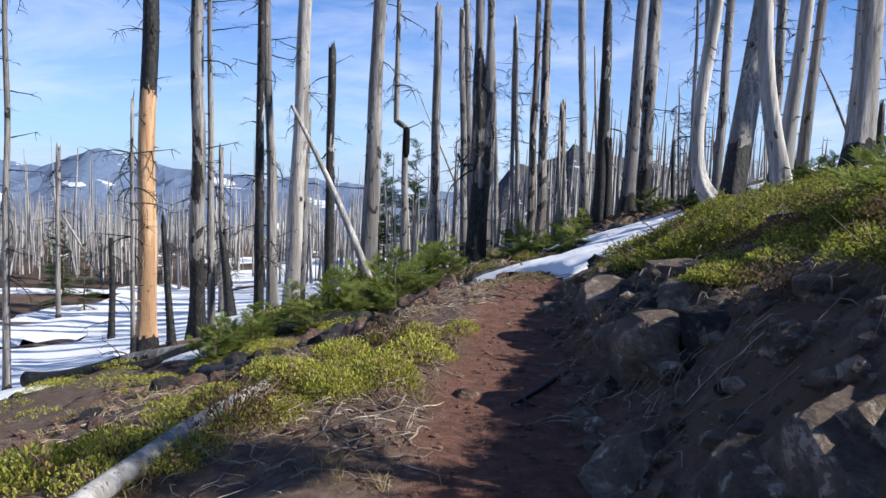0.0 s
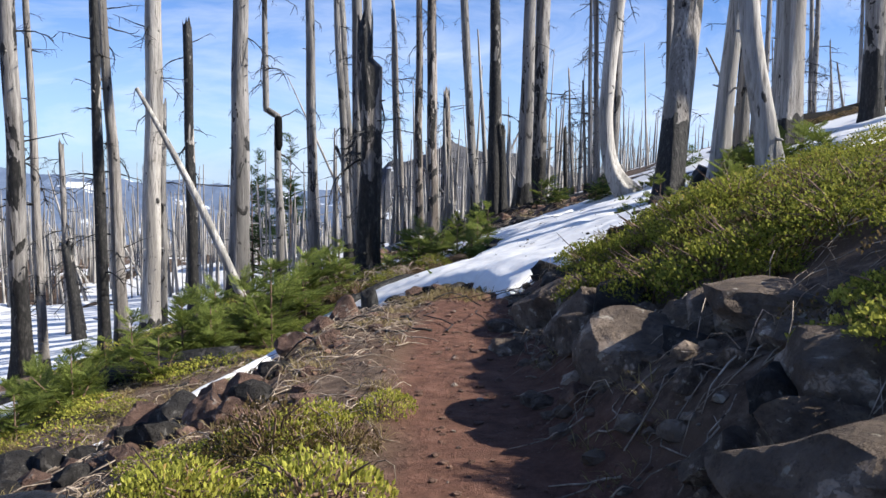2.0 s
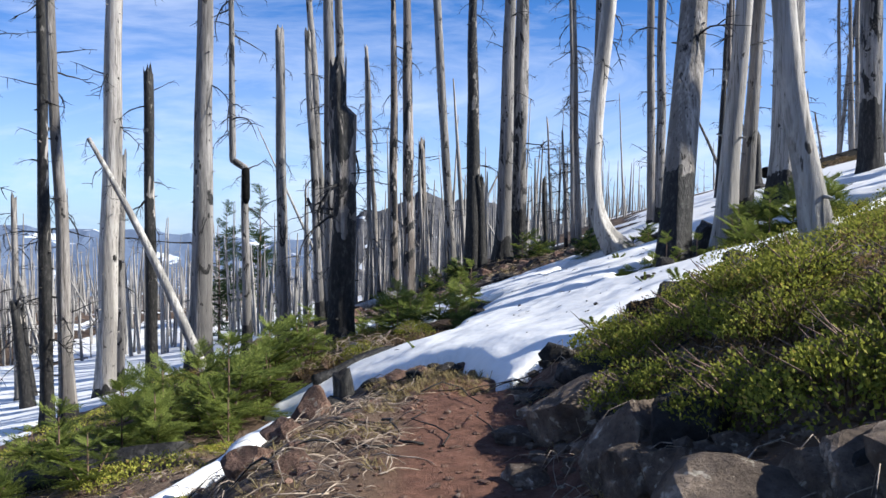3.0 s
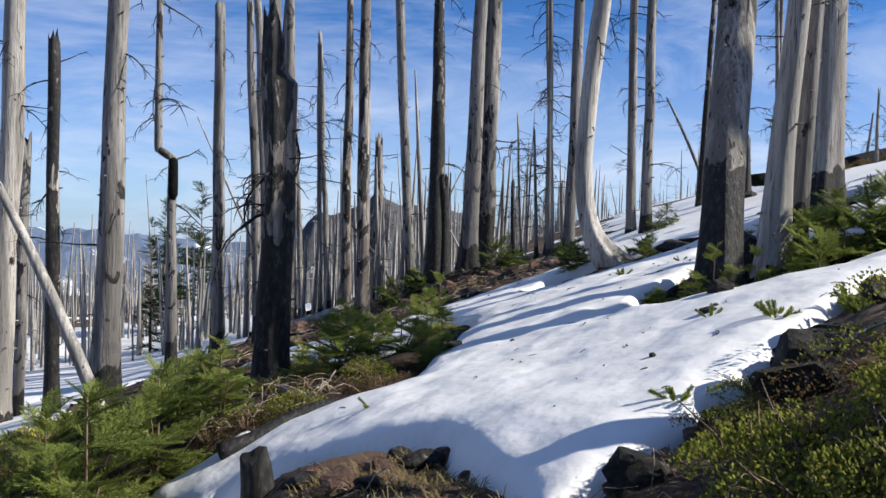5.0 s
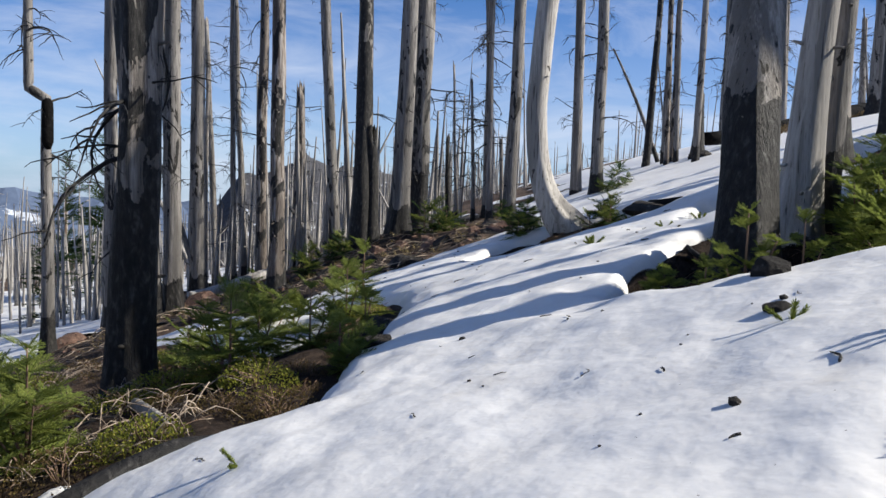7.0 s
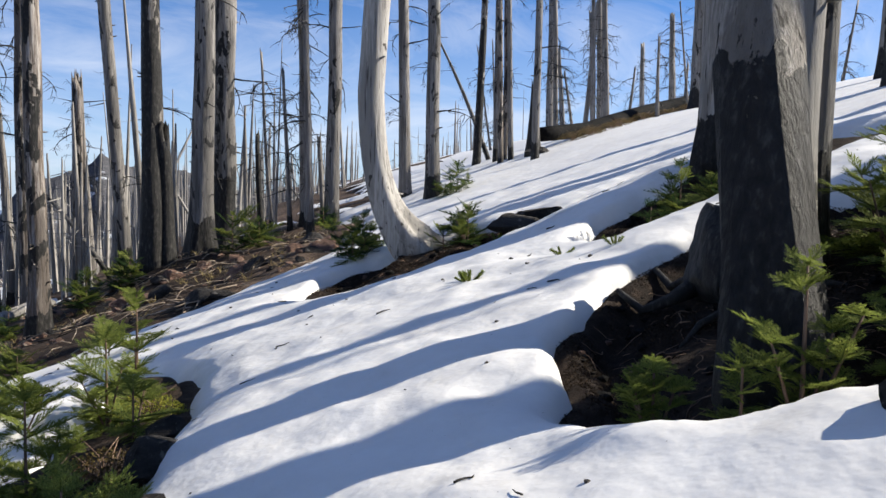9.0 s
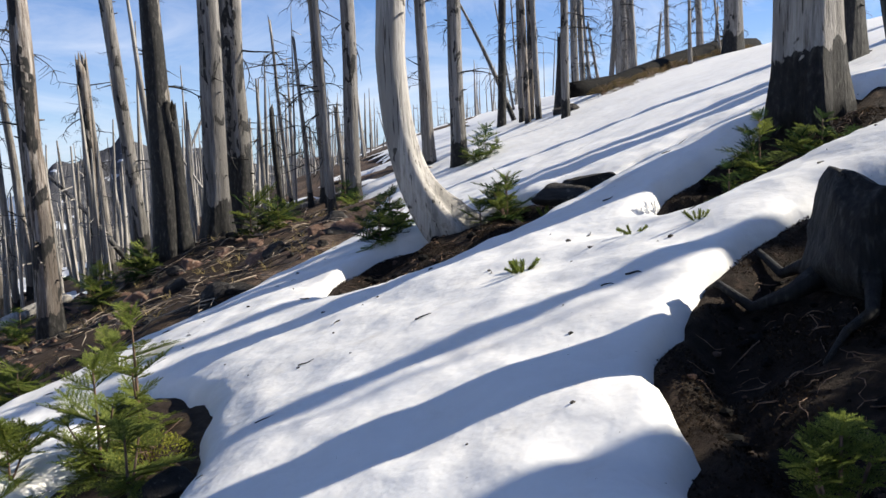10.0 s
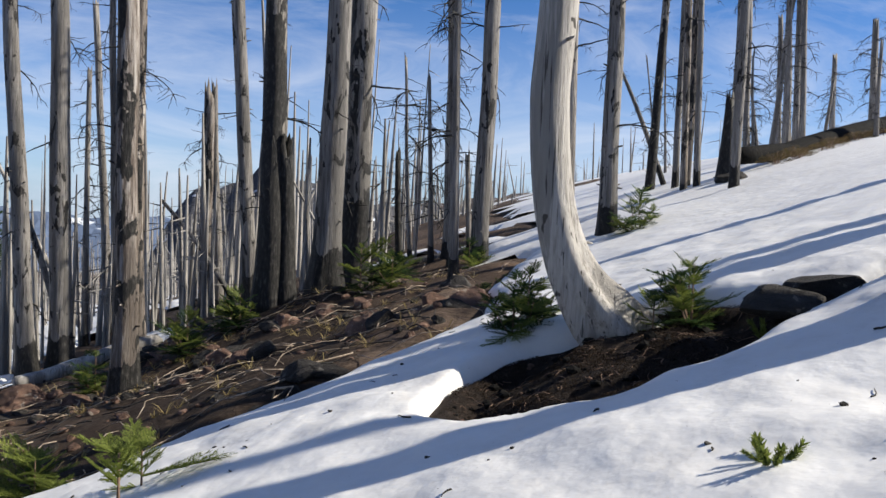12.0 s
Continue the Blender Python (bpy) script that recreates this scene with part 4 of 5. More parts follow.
# ---- logs and snags ----
def root_mass(x, y, size):
    """A low burnt stump with roots that run into the soil."""
    thing = new("stump")
    thing.location = (x, y, ground_z(x, y))
    body = mesh_part("stump_body", rock_mesh(51, 0.95, 4, CHARCOAL), CHARCOAL, thing)
    body.scale, body.rotation_euler = (size, size * 0.9, size * 1.15), (0, 0, 0.7)
    body.location = (0, 0, 0.12)
    r = random.Random(8)
    for k in range(5):
        a = 1.25 * k + r.uniform(-0.3, 0.3)
        path = []
        for q in (0.3, 0.5, 0.75, 1.0, 1.3):
            px, py = math.cos(a) * q * size, math.sin(a) * q * size
            a += r.uniform(-0.2, 0.2)
            path.append(Vector((px, py, ground_z(x + px, y + py) - thing.location.z + 0.14 * (1.15 - q))))
        mesh_part("root", raw("root", *tube(path, [0.07, 0.045, 0.032, 0.022, 0.01], 8, 0.3, k), CHARCOAL), CHARCOAL, thing)
    tagged(thing, "low charred stump with burnt roots beside a snag", "stump")


root_mass(6.42, 16.78, 0.72)


def log(a, b, r0, r1, mat, label, stubs=3, lift=0.5, name="fallen_log"):
    """A trunk that lies on the ground between two places."""
    n = 22
    thing = new(name)
    thing.location = (a[0], a[1], top_z(*a))
    path = []
    zs = [top_z(a[0] + (b[0] - a[0]) * k / n, a[1] + (b[1] - a[1]) * k / n) for k in range(n + 1)]
    for k in range(n + 1):
        lo, hi = max(0, k - 4), min(n, k + 4)
        z = sum(zs[lo:hi + 1]) / (hi - lo + 1)
        path.append(Vector(((b[0] - a[0]) * k / n, (b[1] - a[1]) * k / n, z - zs[0] + lift * (r0 + (r1 - r0) * k / n))))
    trunk = mesh_part("trunk", raw("trunk", *tube(path, [r0 + (r1 - r0) * k / n for k in range(n + 1)], 14, 0.2, a[0], True, 0.15), mat), mat, thing)
    r = random.Random(int(a[0] * 100) + 3)
    for _ in range(stubs):
        k = r.randint(3, n - 1)
        br = mesh_part("branch", r.choice(BRANCHES), DRY, trunk)
        br.location = path[k] + Vector((0, 0, r1 * 0.5))
        s = r.uniform(0.3, 0.7)
        br.scale, br.rotation_euler = (s, s, s), (0, -r.uniform(0.2, 1.2), r.uniform(0, 6.28))
    tagged(thing, label, "log")


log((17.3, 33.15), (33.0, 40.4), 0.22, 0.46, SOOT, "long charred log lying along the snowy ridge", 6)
log((-1.75, 3.2), (-1.10, 5.40), 0.065, 0.045, FAR_WOOD, "weathered grey log lying beside the trail", 0, 1.1)
log((1.6, 33.0), (3.95, 34.0), 0.12, 0.15, SILVER, "pale barkless log among dead trees", 1, 1.3)
log((4.4, 32.3), (6.0, 34.8), 0.12, 0.09, DRY, "brown fallen trunk among dead trees", 2)
log((-3.4, 13.2), (-1.2, 12.9), 0.16, 0.13, CHARCOAL, "black charred log below the trail", 1)
log((-2.09, 7.38), (-1.18, 6.45), 0.085, 0.06, CHARCOAL, "black charred log below the trail", 1)
log((-8.5, 17.0), (-4.2, 16.2), 0.16, 0.10, GREY, "grey fallen log on the lower slope", 3)
log((-5.6, 15.0), (-3.2, 14.8), 0.11, 0.07, GREY, "grey fallen log on the lower slope", 2)
log((0.20, 14.9), (1.62, 15.5), 0.07, 0.055, CHARCOAL, "charred log at the lower edge of the snow", 0, 0.1)
log((8.9, 37.6), (12.2, 35.4), 0.10, 0.07, DRY, "dead trunk fallen between far trees", 3)
log((0.82, 17.05), (1.05, 16.35), 0.05, 0.035, SILVER, "pale root sprawled at a charred snag", 0, name="dead_root")
log((0.46, 5.02), (0.78, 5.62), 0.012, 0.018, TAN, "tan forked stick lying across the trail", 1, 1.0, "stick")


# ---- young firs ----
def bough_mesh(k, mat, twigs=7):
    """A fir bough one metre long along x, with needles on both sides."""
    r = random.Random(70 + k)
    verts, faces = [], []

    def needle(p, way, ln, wide):
        side = way.cross(Vector((r.uniform(-0.5, 0.5), r.uniform(-0.5, 0.5), 1))).normalized() * wide
        o = len(verts)
        q = p + way * ln
        verts.extend((p - side * 0.6, p + side * 0.6, p + way * ln * 0.6 + side, q, p + way * ln * 0.6 - side))
        faces.append((o, o + 1, o + 2, o + 3, o + 4))

    def twig(p, way, ln):
        n = max(6, int(ln / 0.019))
        for s in range(n):
            at = p + way * ln * s / n
            for side in (-1, 1):
                out = (way * 0.8 + way.cross(Vector((0, 0, 1))) * side * r.uniform(0.6, 1.1) + Vector((0, 0, r.uniform(0.0, 0.45)))).normalized()
                needle(at, out, r.uniform(0.040, 0.066), 0.0068)
            if s % 2 == 0:
                needle(at, (way + Vector((0, 0, 0.9))).normalized(), 0.045, 0.0058)
        needle(p + way * ln, way, 0.07, 0.01)

    twig(Vector((0.08, 0, 0)), Vector((1, 0, -0.04)).normalized(), 0.92)
    for s in range(twigs):
        at = 0.16 + 0.68 * s / twigs
        for side in (-1, 1):
            way = Vector((0.75, side * 0.75, r.uniform(-0.1, 0.18))).normalized()
            twig(Vector((at, 0, -0.03 * at)), way, (0.46 - 0.36 * at) * r.uniform(0.75, 1.15))
    stem = tube([Vector((0, 0, 0)), Vector((0.5, 0, -0.02)), Vector((0.98, 0, -0.05))], [0.014, 0.009, 0.003], 4)
    o = len(verts)
    verts += stem[0]
    faces += [tuple(i + o for i in f) for f in stem[1]]
    return raw("bough", verts, faces, mat)


BOUGHS = [bough_mesh(k, NEEDLE) for k in range(3)]
DARK_BOUGHS = [bough_mesh(5 + k, DARK_NEEDLE, 5) for k in range(2)]


def fir(x, y, height, wide, label="young green fir growing on the slope", boughs=BOUGHS, layers=None, name="young_fir", lean=(0, 0), z=None):
    r = random.Random(int(x * 131 + y * 57))
    thing = new(name)
    thing.location = (x, y, (top_z(x, y) if z is None else z) - 0.03)
    tall = height > 2
    spin = r.uniform(0, 6.283)
    leaders = [Vector((lean[0] * height, lean[1] * height, height))]
    if not tall and height > 0.3:
        for _ in range(r.randint(1, 3)):
            a = r.uniform(0, 6.283)
            leaders.append(Vector((math.cos(a) * wide * r.uniform(0.3, 0.75), math.sin(a) * wide * r.uniform(0.3, 0.75), height * r.uniform(0.45, 0.85))))
    for number, top in enumerate(leaders):
        mesh_part("stem", raw("stem", *tube([top * (k / 6) for k in range(7)], [0.005 + 0.012 * top.z * (1 - k / 6) for k in range(7)], 7), TWIG), TWIG, thing)
        rows = layers or max(4, int(top.z / (0.13 if number == 0 else 0.2)))
        for j in range(rows):
            k = 0.06 + 0.93 * j / (rows - 1)
            n = 5 if k < 0.85 else 4
            for i in range(n):
                turn = 6.283 * i / n + j * 0.9 + r.uniform(-0.5, 0.5)
                b = mesh_part("bough", r.choice(boughs), None, thing, smooth_faces=False)
                shape = 1.05 - k * 0.78 if tall else 0.62 + 0.35 * math.sin(3.1 * min(1, k + 0.12)) - 0.28 * k
                ln = max(0.12, wide * shape * r.uniform(0.45, 1.25) * (1 + 0.3 * math.sin(turn + spin)) * (1 if number == 0 else 0.75))
                k = min(0.99, max(0.04, k + r.uniform(-0.08, 0.08)))
                b.location, b.scale = top * k, (ln, max(ln, 0.2), max(ln, 0.24))
                b.rotation_euler = (r.uniform(-0.5, 0.5), 0.15 - 0.8 * k + r.uniform(-0.45, 0.35), turn)
    return tagged(thing, label, "fir tree", "young firs")


# below the trail
for x, y, h, w in ((-2.7, 12.0, 0.65, 0.6), (-2.35, 13.2, 0.75, 0.6), (-1.85, 13.7, 0.8, 0.6), (-1.45, 13.3, 0.7, 0.55), (-0.8, 14.5, 1.15, 0.7), (-0.35, 15.4, 0.95, 0.65), (0.16, 16.2, 0.85, 0.6),
                   (-1.9, 12.4, 0.6, 0.5), (-3.1, 11.5, 0.5, 0.5), (-2.0, 14.6, 0.8, 0.6), (-0.75, 13.7, 0.6, 0.5), (-1.5, 14.2, 0.9, 0.6),
                   (-1.2, 15.0, 0.85, 0.7), (-3.2, 12.6, 0.45, 0.55), (-1.0, 16.3, 0.6, 0.6), (-3.0, 14.6, 0.5, 0.6), (-3.6, 13.6, 0.5, 0.55), (-0.3, 17.2, 0.6, 0.6),
                   (1.55, 17.3, 0.75, 0.6), (1.9, 18.4, 0.65, 0.55), (2.40, 16.9, 0.45, 0.40), (2.35, 18.1, 0.62, 0.46), (1.4, 19.0, 0.6, 0.55), (3.34, 20.2, 0.92, 0.42), (3.0, 19.55, 0.70, 0.46), (3.05, 18.8, 0.45, 0.36), (2.5, 20.2, 0.4, 0.5),
                   (2.2, 21.5, 0.35, 0.6), (1.3, 20.8, 0.5, 0.6), (3.5, 22.6, 0.3, 0.5), (2.7, 24.0, 0.35, 0.6)):
    fir(x, y, h, w, label="bushy green young fir on the lower slope")
# round the hollows above
for x, y, h, w in ((4.62, 15.62, 0.36, 0.20), (4.70, 15.22, 0.30, 0.24), (4.98, 15.15, 0.75, 0.34), (5.35, 15.0, 0.6, 0.32)):
    fir(x, y, h, w, label="small fir sapling in a melted hollow beside a snag")
for x, y, h, w in ((6.15, 15.35, 0.75, 0.55), (6.6, 15.3, 0.7, 0.65), (7.1, 15.5, 0.75, 0.65), (7.6, 15.7, 0.6, 0.6), (6.0, 14.9, 0.5, 0.5), (7.1, 16.1, 0.8, 0.6), (8.2, 16.2, 0.7, 0.6)):
    fir(x, y, h, w, label="spreading green fir at the foot of bare trunks")
for x, y, h, w in ((7.9, 19.0, 0.40, 0.30), (8.5, 19.2, 0.5, 0.35), (8.4, 18.5, 0.4, 0.4), (7.86, 22.25, 0.62, 0.40), (7.55, 22.35, 0.28, 0.42), (8.05, 22.55, 0.42, 0.45), (6.95, 23.5, 0.5, 0.5), (6.7, 23.3, 0.36, 0.45), (7.0, 23.9, 0.45, 0.5), (11.9, 29.1, 0.55, 0.6), (11.3, 28.4, 0.45, 0.6),
                   (5.3, 31.3, 0.6, 0.7), (7.4, 31.1, 0.8, 0.8), (7.9, 30.8, 0.6, 0.7), (9.4, 34.8, 0.6, 0.7), (10.4, 33.2, 0.6, 0.6), (4.4, 30.9, 0.7, 0.6), (3.0, 30.6, 0.6, 0.6)):
    fir(x, y, h, w, label="low green fir beside a dead trunk", boughs=BOUGHS[:1] + DARK_BOUGHS)
# shoots that poke through the snow
def shoot_mesh(k):
    """A fat fir tip one metre long along z, with needles all round."""
    r = random.Random(300 + k)
    verts, faces = [], []
    for n in range(110):
        z, a = 0.08 + 0.9 * n / 110, n * 2.4 + r.uniform(-0.4, 0.4)
        out = Vector((math.cos(a), math.sin(a), 0))
        way = (out * 0.8 + Vector((0, 0, r.uniform(0.5, 1.1)))).normalized()
        side = way.cross(out).normalized() * 0.028
        p, ln, o = Vector((0, 0, z)), r.uniform(0.20, 0.30), len(verts)
        verts += [p - side * 0.6, p + side * 0.6, p + way * ln * 0.7 + side, p + way * ln, p + way * ln * 0.7 - side]
        faces.append((o, o + 1, o + 2, o + 3, o + 4))
    stem = tube([Vector((0, 0, -0.1)), Vector((0.02, 0, 0.5)), Vector((0, 0, 1.0))], [0.045, 0.035, 0.015], 5)
    o = len(verts)
    verts += stem[0]
    faces += [tuple(i + o for i in f) for f in stem[1]]
    return raw("shoot", verts, faces, NEEDLE)


SHOOTS = [shoot_mesh(k) for k in range(2)]


def snow_shoot(x, y, size, count, label="small green fir tips poking out of the snow"):
    r = random.Random(int(x * 97 + y * 31))
    thing = new("fir_seedling")
    thing.location = (x, y, top_z(x, y) - 0.015)
    for k in range(count):
        b = mesh_part("shoot", SHOOTS[k % 2], None, thing, smooth_faces=False)
        a = 6.283 * k / count + r.uniform(-0.4, 0.4)
        b.location = (math.cos(a) * size * 0.22, math.sin(a) * size * 0.22, 0)
        ln = size * r.uniform(0.55, 1.0)
        b.scale, b.rotation_euler = (ln, ln, ln), (0, r.uniform(0.35, 1.25), a)
    tagged(thing, label, "fir seedling", "fir tips in the snow")


for x, y, size, count in ((4.0, 12.70, 0.17, 8), (5.86, 19.08, 0.16, 7), (6.58, 18.68, 0.13, 4), (3.93, 13.45, 0.13, 3), (2.67, 11.68, 0.12, 5), (1.40, 14.35, 0.12, 3), (7.55, 21.02, 0.16, 5), (6.72, 18.2, 0.12, 5), (4.35, 12.3, 0.17, 12), (4.55, 12.6, 0.17, 10)):
    snow_shoot(x, y, size, count)
# firs that creep over the bank
for x, y, h, w in ((2.1, 3.3, 0.22, 0.5), (2.9, 5.2, 0.3, 0.6)):
    fir(x, y, h, w, label="low fir creeping over the bank", layers=4)
fir(2.8, 2.9, 2.6, 0.8, "living green fir on the bank that shades the trail", BOUGHS, 15, "fir_tree")
# living firs in the burnt forest
for x, y, h in ((-1.9, 56.0, 8.0), (-4.0, 58.0, 7.2), (-3.4, 45.0, 5.5)):
    fir(x, y, h, h * 0.24, "tall living green fir among dead trunks", DARK_BOUGHS, 22, "fir_tree")
for x, y, h in ((-17.5, 38.0, 3.6), (-15.8, 37.0, 3.0), (-19.0, 42.0, 4.2)):
    fir(x, y, h, h * 0.26, "living young fir on the valley snow", DARK_BOUGHS, 14, "fir_tree")


# ---- heath ----
def heath_meshes(k, mat, leaves, radius, high, size):
    r = random.Random(200 + k)
    verts, faces = [], []
    for _ in range(leaves):
        a, q = r.uniform(0, 6.283), radius * math.sqrt(r.random())
        dome = high * (1 - 0.75 * (q / radius) ** 2)
        p = Vector((math.cos(a) * q, math.sin(a) * q, dome * r.uniform(0.35, 1.0) + 0.25 * size * r.random()))
        way = Vector((math.cos(a) * 0.5 + r.gauss(0, 0.6), math.sin(a) * 0.5 + r.gauss(0, 0.6), r.uniform(0.15, 1.1))).normalized()
        side = way.cross(Vector((r.gauss(0, 1), r.gauss(0, 1), r.gauss(0, 1)))).normalized()
        s = size * r.uniform(0.6, 1.25)
        o = len(verts)
        fold = way.cross(side) * s * 0.12
        verts += [p, p + way * s * 0.5 + side * s * 0.32, p + way * s - fold, p + way * s * 0.5 - side * s * 0.32]
        faces += [(o, o + 1, o + 2, o + 3)]
    leaf = raw("leaves", verts, faces, mat)
    pieces = []
    for _ in range(14):
        a, q = r.uniform(0, 6.283), radius * r.uniform(0.3, 1.0)
        tip = Vector((math.cos(a) * q, math.sin(a) * q, high * r.uniform(0.5, 1.12)))
        mid = tip * 0.5 + Vector((r.uniform(-0.05, 0.05), r.uniform(-0.05, 0.05), high * 0.15))
        pieces.append(tube([Vector((0, 0, -0.06)), mid, tip], [0.006, 0.005, 0.002], 4))
    return leaf, raw("stem", *gather(pieces), TWIG)


GREEN_HEATH = [heath_meshes(k, HEATH, 1500, 0.36, 0.24, 0.024) for k in range(3)]
YELLOW_HEATH = [heath_meshes(10 + k, MEADOW, 1100, 0.30, 0.12, 0.022) for k in range(2)]
RUSTY_HEATH = [heath_meshes(20 + k, RUSTY, 700, 0.32, 0.20, 0.022) for k in range(2)]


def shrub(x, y, size, kind, label, r, high=1.0):
    leaf, twigs = r.choice(kind)
    thing = new("shrub")
    thing.location = (x, y, (top_z(x, y) if y > 30 else ground_z(x, y)) - 0.02)
    thing.scale = (size, size, size * high)
    thing.rotation_euler = (r.uniform(-0.15, 0.15), r.uniform(-0.15, 0.15), r.uniform(0, 6.28))
    mesh_part("foliage", leaf, None, thing, smooth_faces=False)
    mesh_part("stem", twigs, None, thing)
    tagged(thing, label, "shrub", "low heath shrubs")


def joined_heath(name, kind, label, spots, high=1.0, category="heath", every=3):
    """Far heath, too much to count, in one mesh."""
    leaf = kind[0][0]
    co = np.array([v.co[:] for v in leaf.vertices])
    quads = np.array([p.vertices[:] for p in leaf.polygons])
    keep = quads[::every]
    co, quads = co[keep.ravel()], np.arange(len(keep) * 4).reshape(-1, 4)
    verts, faces = [], []
    for x, y, size, turn in spots:
        c, s = math.cos(turn), math.sin(turn)
        big = co * size
        spread = np.c_[big[:, 0] * c - big[:, 1] * s + x, big[:, 0] * s + big[:, 1] * c + y, big[:, 2] * high + np.array([ground_z(a, b) for a, b in zip(np.repeat(big[::4, 0] * c - big[::4, 1] * s + x, 4), np.repeat(big[::4, 0] * s + big[::4, 1] * c + y, 4))] if high < 1 else ground_z(x, y)) - 0.02]
        faces += (quads + len(verts)).tolist()
        verts += spread.tolist()
    tagged(mesh_part(name, raw(name, verts, faces, kind[0][0].materials[0]), None, smooth_faces=False), label, category, kind="stuff")


def spots_in(count, box, fits, sizes, seed):
    out = []
    strewn(count, box, fits, lambda x, y, r: out.append((x, y, r.uniform(*sizes), r.uniform(0, 6.28))), seed)
    return out


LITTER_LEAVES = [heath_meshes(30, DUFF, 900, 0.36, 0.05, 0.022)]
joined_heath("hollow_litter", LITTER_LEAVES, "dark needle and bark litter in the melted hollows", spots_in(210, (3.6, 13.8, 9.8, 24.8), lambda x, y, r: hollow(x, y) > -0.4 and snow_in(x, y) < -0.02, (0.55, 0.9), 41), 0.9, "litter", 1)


def shades_boulder(x, y):
    """Whether a shrub here would stand between the sun and a bank boulder."""
    for bx, by, far in ((1.95, 6.45, 0.6), (1.57, 6.9, 0.55), (1.22, 4.95, 1.5)):
        if -0.3 < (x - bx) * 0.956 - (y - by) * 0.292 < far and abs((x - bx) * 0.292 + (y - by) * 0.956) < 0.38:
            return True
    return False


def bank_green(x, y, r):
    if shades_boulder(x, y):
        return False
    d = x - trail_x(y)
    return d > 1.12 + 0.35 * rough(x, y, 0.8, 21.0) + 0.22 * (1 - smooth(7, 9, y)) and snow_in(x, y) < -0.25 and rough(x, y, 1.1, 22.0) > -0.30


def bank_shrub(x, y, r):
    near_snow = smooth(9.0, 11.0, y)
    shrub(x, y, r.uniform(0.5, 1.15) * (1 - 0.3 * near_snow), GREEN_HEATH if r.random() < 0.55 else RUSTY_HEATH, "low green heath shrub covering the bank", r, 0.95 - 0.25 * near_snow)


strewn(112, (1.2, 2.6, 3.3, 11.8), bank_green, bank_shrub, 1)
strewn(26, (1.75, 7.2, 3.2, 10.4), bank_green, lambda x, y, r: shrub(x, y, r.uniform(0.8, 1.15), GREEN_HEATH, "lush green heath shrub on top of the bank", r, 1.15), 9)
strewn(20, (1.72, 4.5, 2.5, 5.8), lambda x, y, r: not shades_boulder(x, y), lambda x, y, r: shrub(x, y, r.uniform(0.7, 1.0), YELLOW_HEATH, "bright yellow-green heath on the bank", r, 1.15), 10)
joined_heath("upper_heath", GREEN_HEATH, "green heath covering the upper slope", spots_in(150, (3.2, 4.5, 8.5, 14.0), lambda x, y, r: snow_in(x, y) < -0.62, (0.8, 1.3), 2))

joined_heath("rusty_heath", RUSTY_HEATH, "rusty brown leafless heath among the green on the bank", spots_in(80, (1.7, 5.4, 6.0, 11.6), lambda x, y, r: x - trail_x(y) > 1.3 and snow_in(x, y) < -0.5 and rough(x, y, 0.9, 45.0) > 0.0, (0.7, 1.2), 46))


def lower_yellow(x, y, r):
    line = along(y, ((3.2, -2.9), (4.4, -1.7), (5.4, -0.85), (6.9, -0.30), (7.3, -0.2)))
    return abs(x - line) < 0.50 + 0.2 * rough(x, y, 0.5, 31.0) and x - trail_x(y) < -0.40


strewn(92, (-3.4, 3.2, 0.2, 7.3), lower_yellow, lambda x, y, r: shrub(x, y, r.uniform(0.45, 0.95), YELLOW_HEATH if r.random() < 0.9 else RUSTY_HEATH, "yellow-green heath mat beside the trail", r, r.uniform(0.6, 1.9)), 3)
strewn(20, (-4.0, 9.8, -0.4, 13.5), lambda x, y, r: snow_in(x, y) < -0.15 and rough(x, y, 1.0, 41.0) > 0.0 and x - trail_x(y) < -1.0,
        lambda x, y, r: shrub(x, y, r.uniform(0.6, 1.1), YELLOW_HEATH, "yellow-green heath patch on the lower slope", r), 4)
joined_heath("lower_heath", YELLOW_HEATH, "yellow-green heath on the lower slope", spots_in(75, (-8.0, 8.0, -1.0, 18.0), lambda x, y, r: snow_in(x, y) < -0.15 and rough(x, y, 1.5, 43.0) > 0.02, (0.8, 1.5), 6))
strewn(22, (17.5, 32.2, 31.0, 39.5), lambda x, y, r: -1.1 < (y - 33.0) - 0.462 * (x - 17.3) < -0.45, lambda x, y, r: shrub(x, y, r.uniform(0.9, 1.5), RUSTY_HEATH, "dark low growth under a charred log", r), 15)
strewn(75, (-2.0, 14.6, 3.6, 22.0), lambda x, y, r: snow_in(x, y) < -0.2 and hollow(x, y) < -0.3, lambda x, y, r: shrub(x, y, r.uniform(0.5, 1.1), RUSTY_HEATH if r.random() < 0.7 else GREEN_HEATH, "brown leafless heath between firs", r), 5)


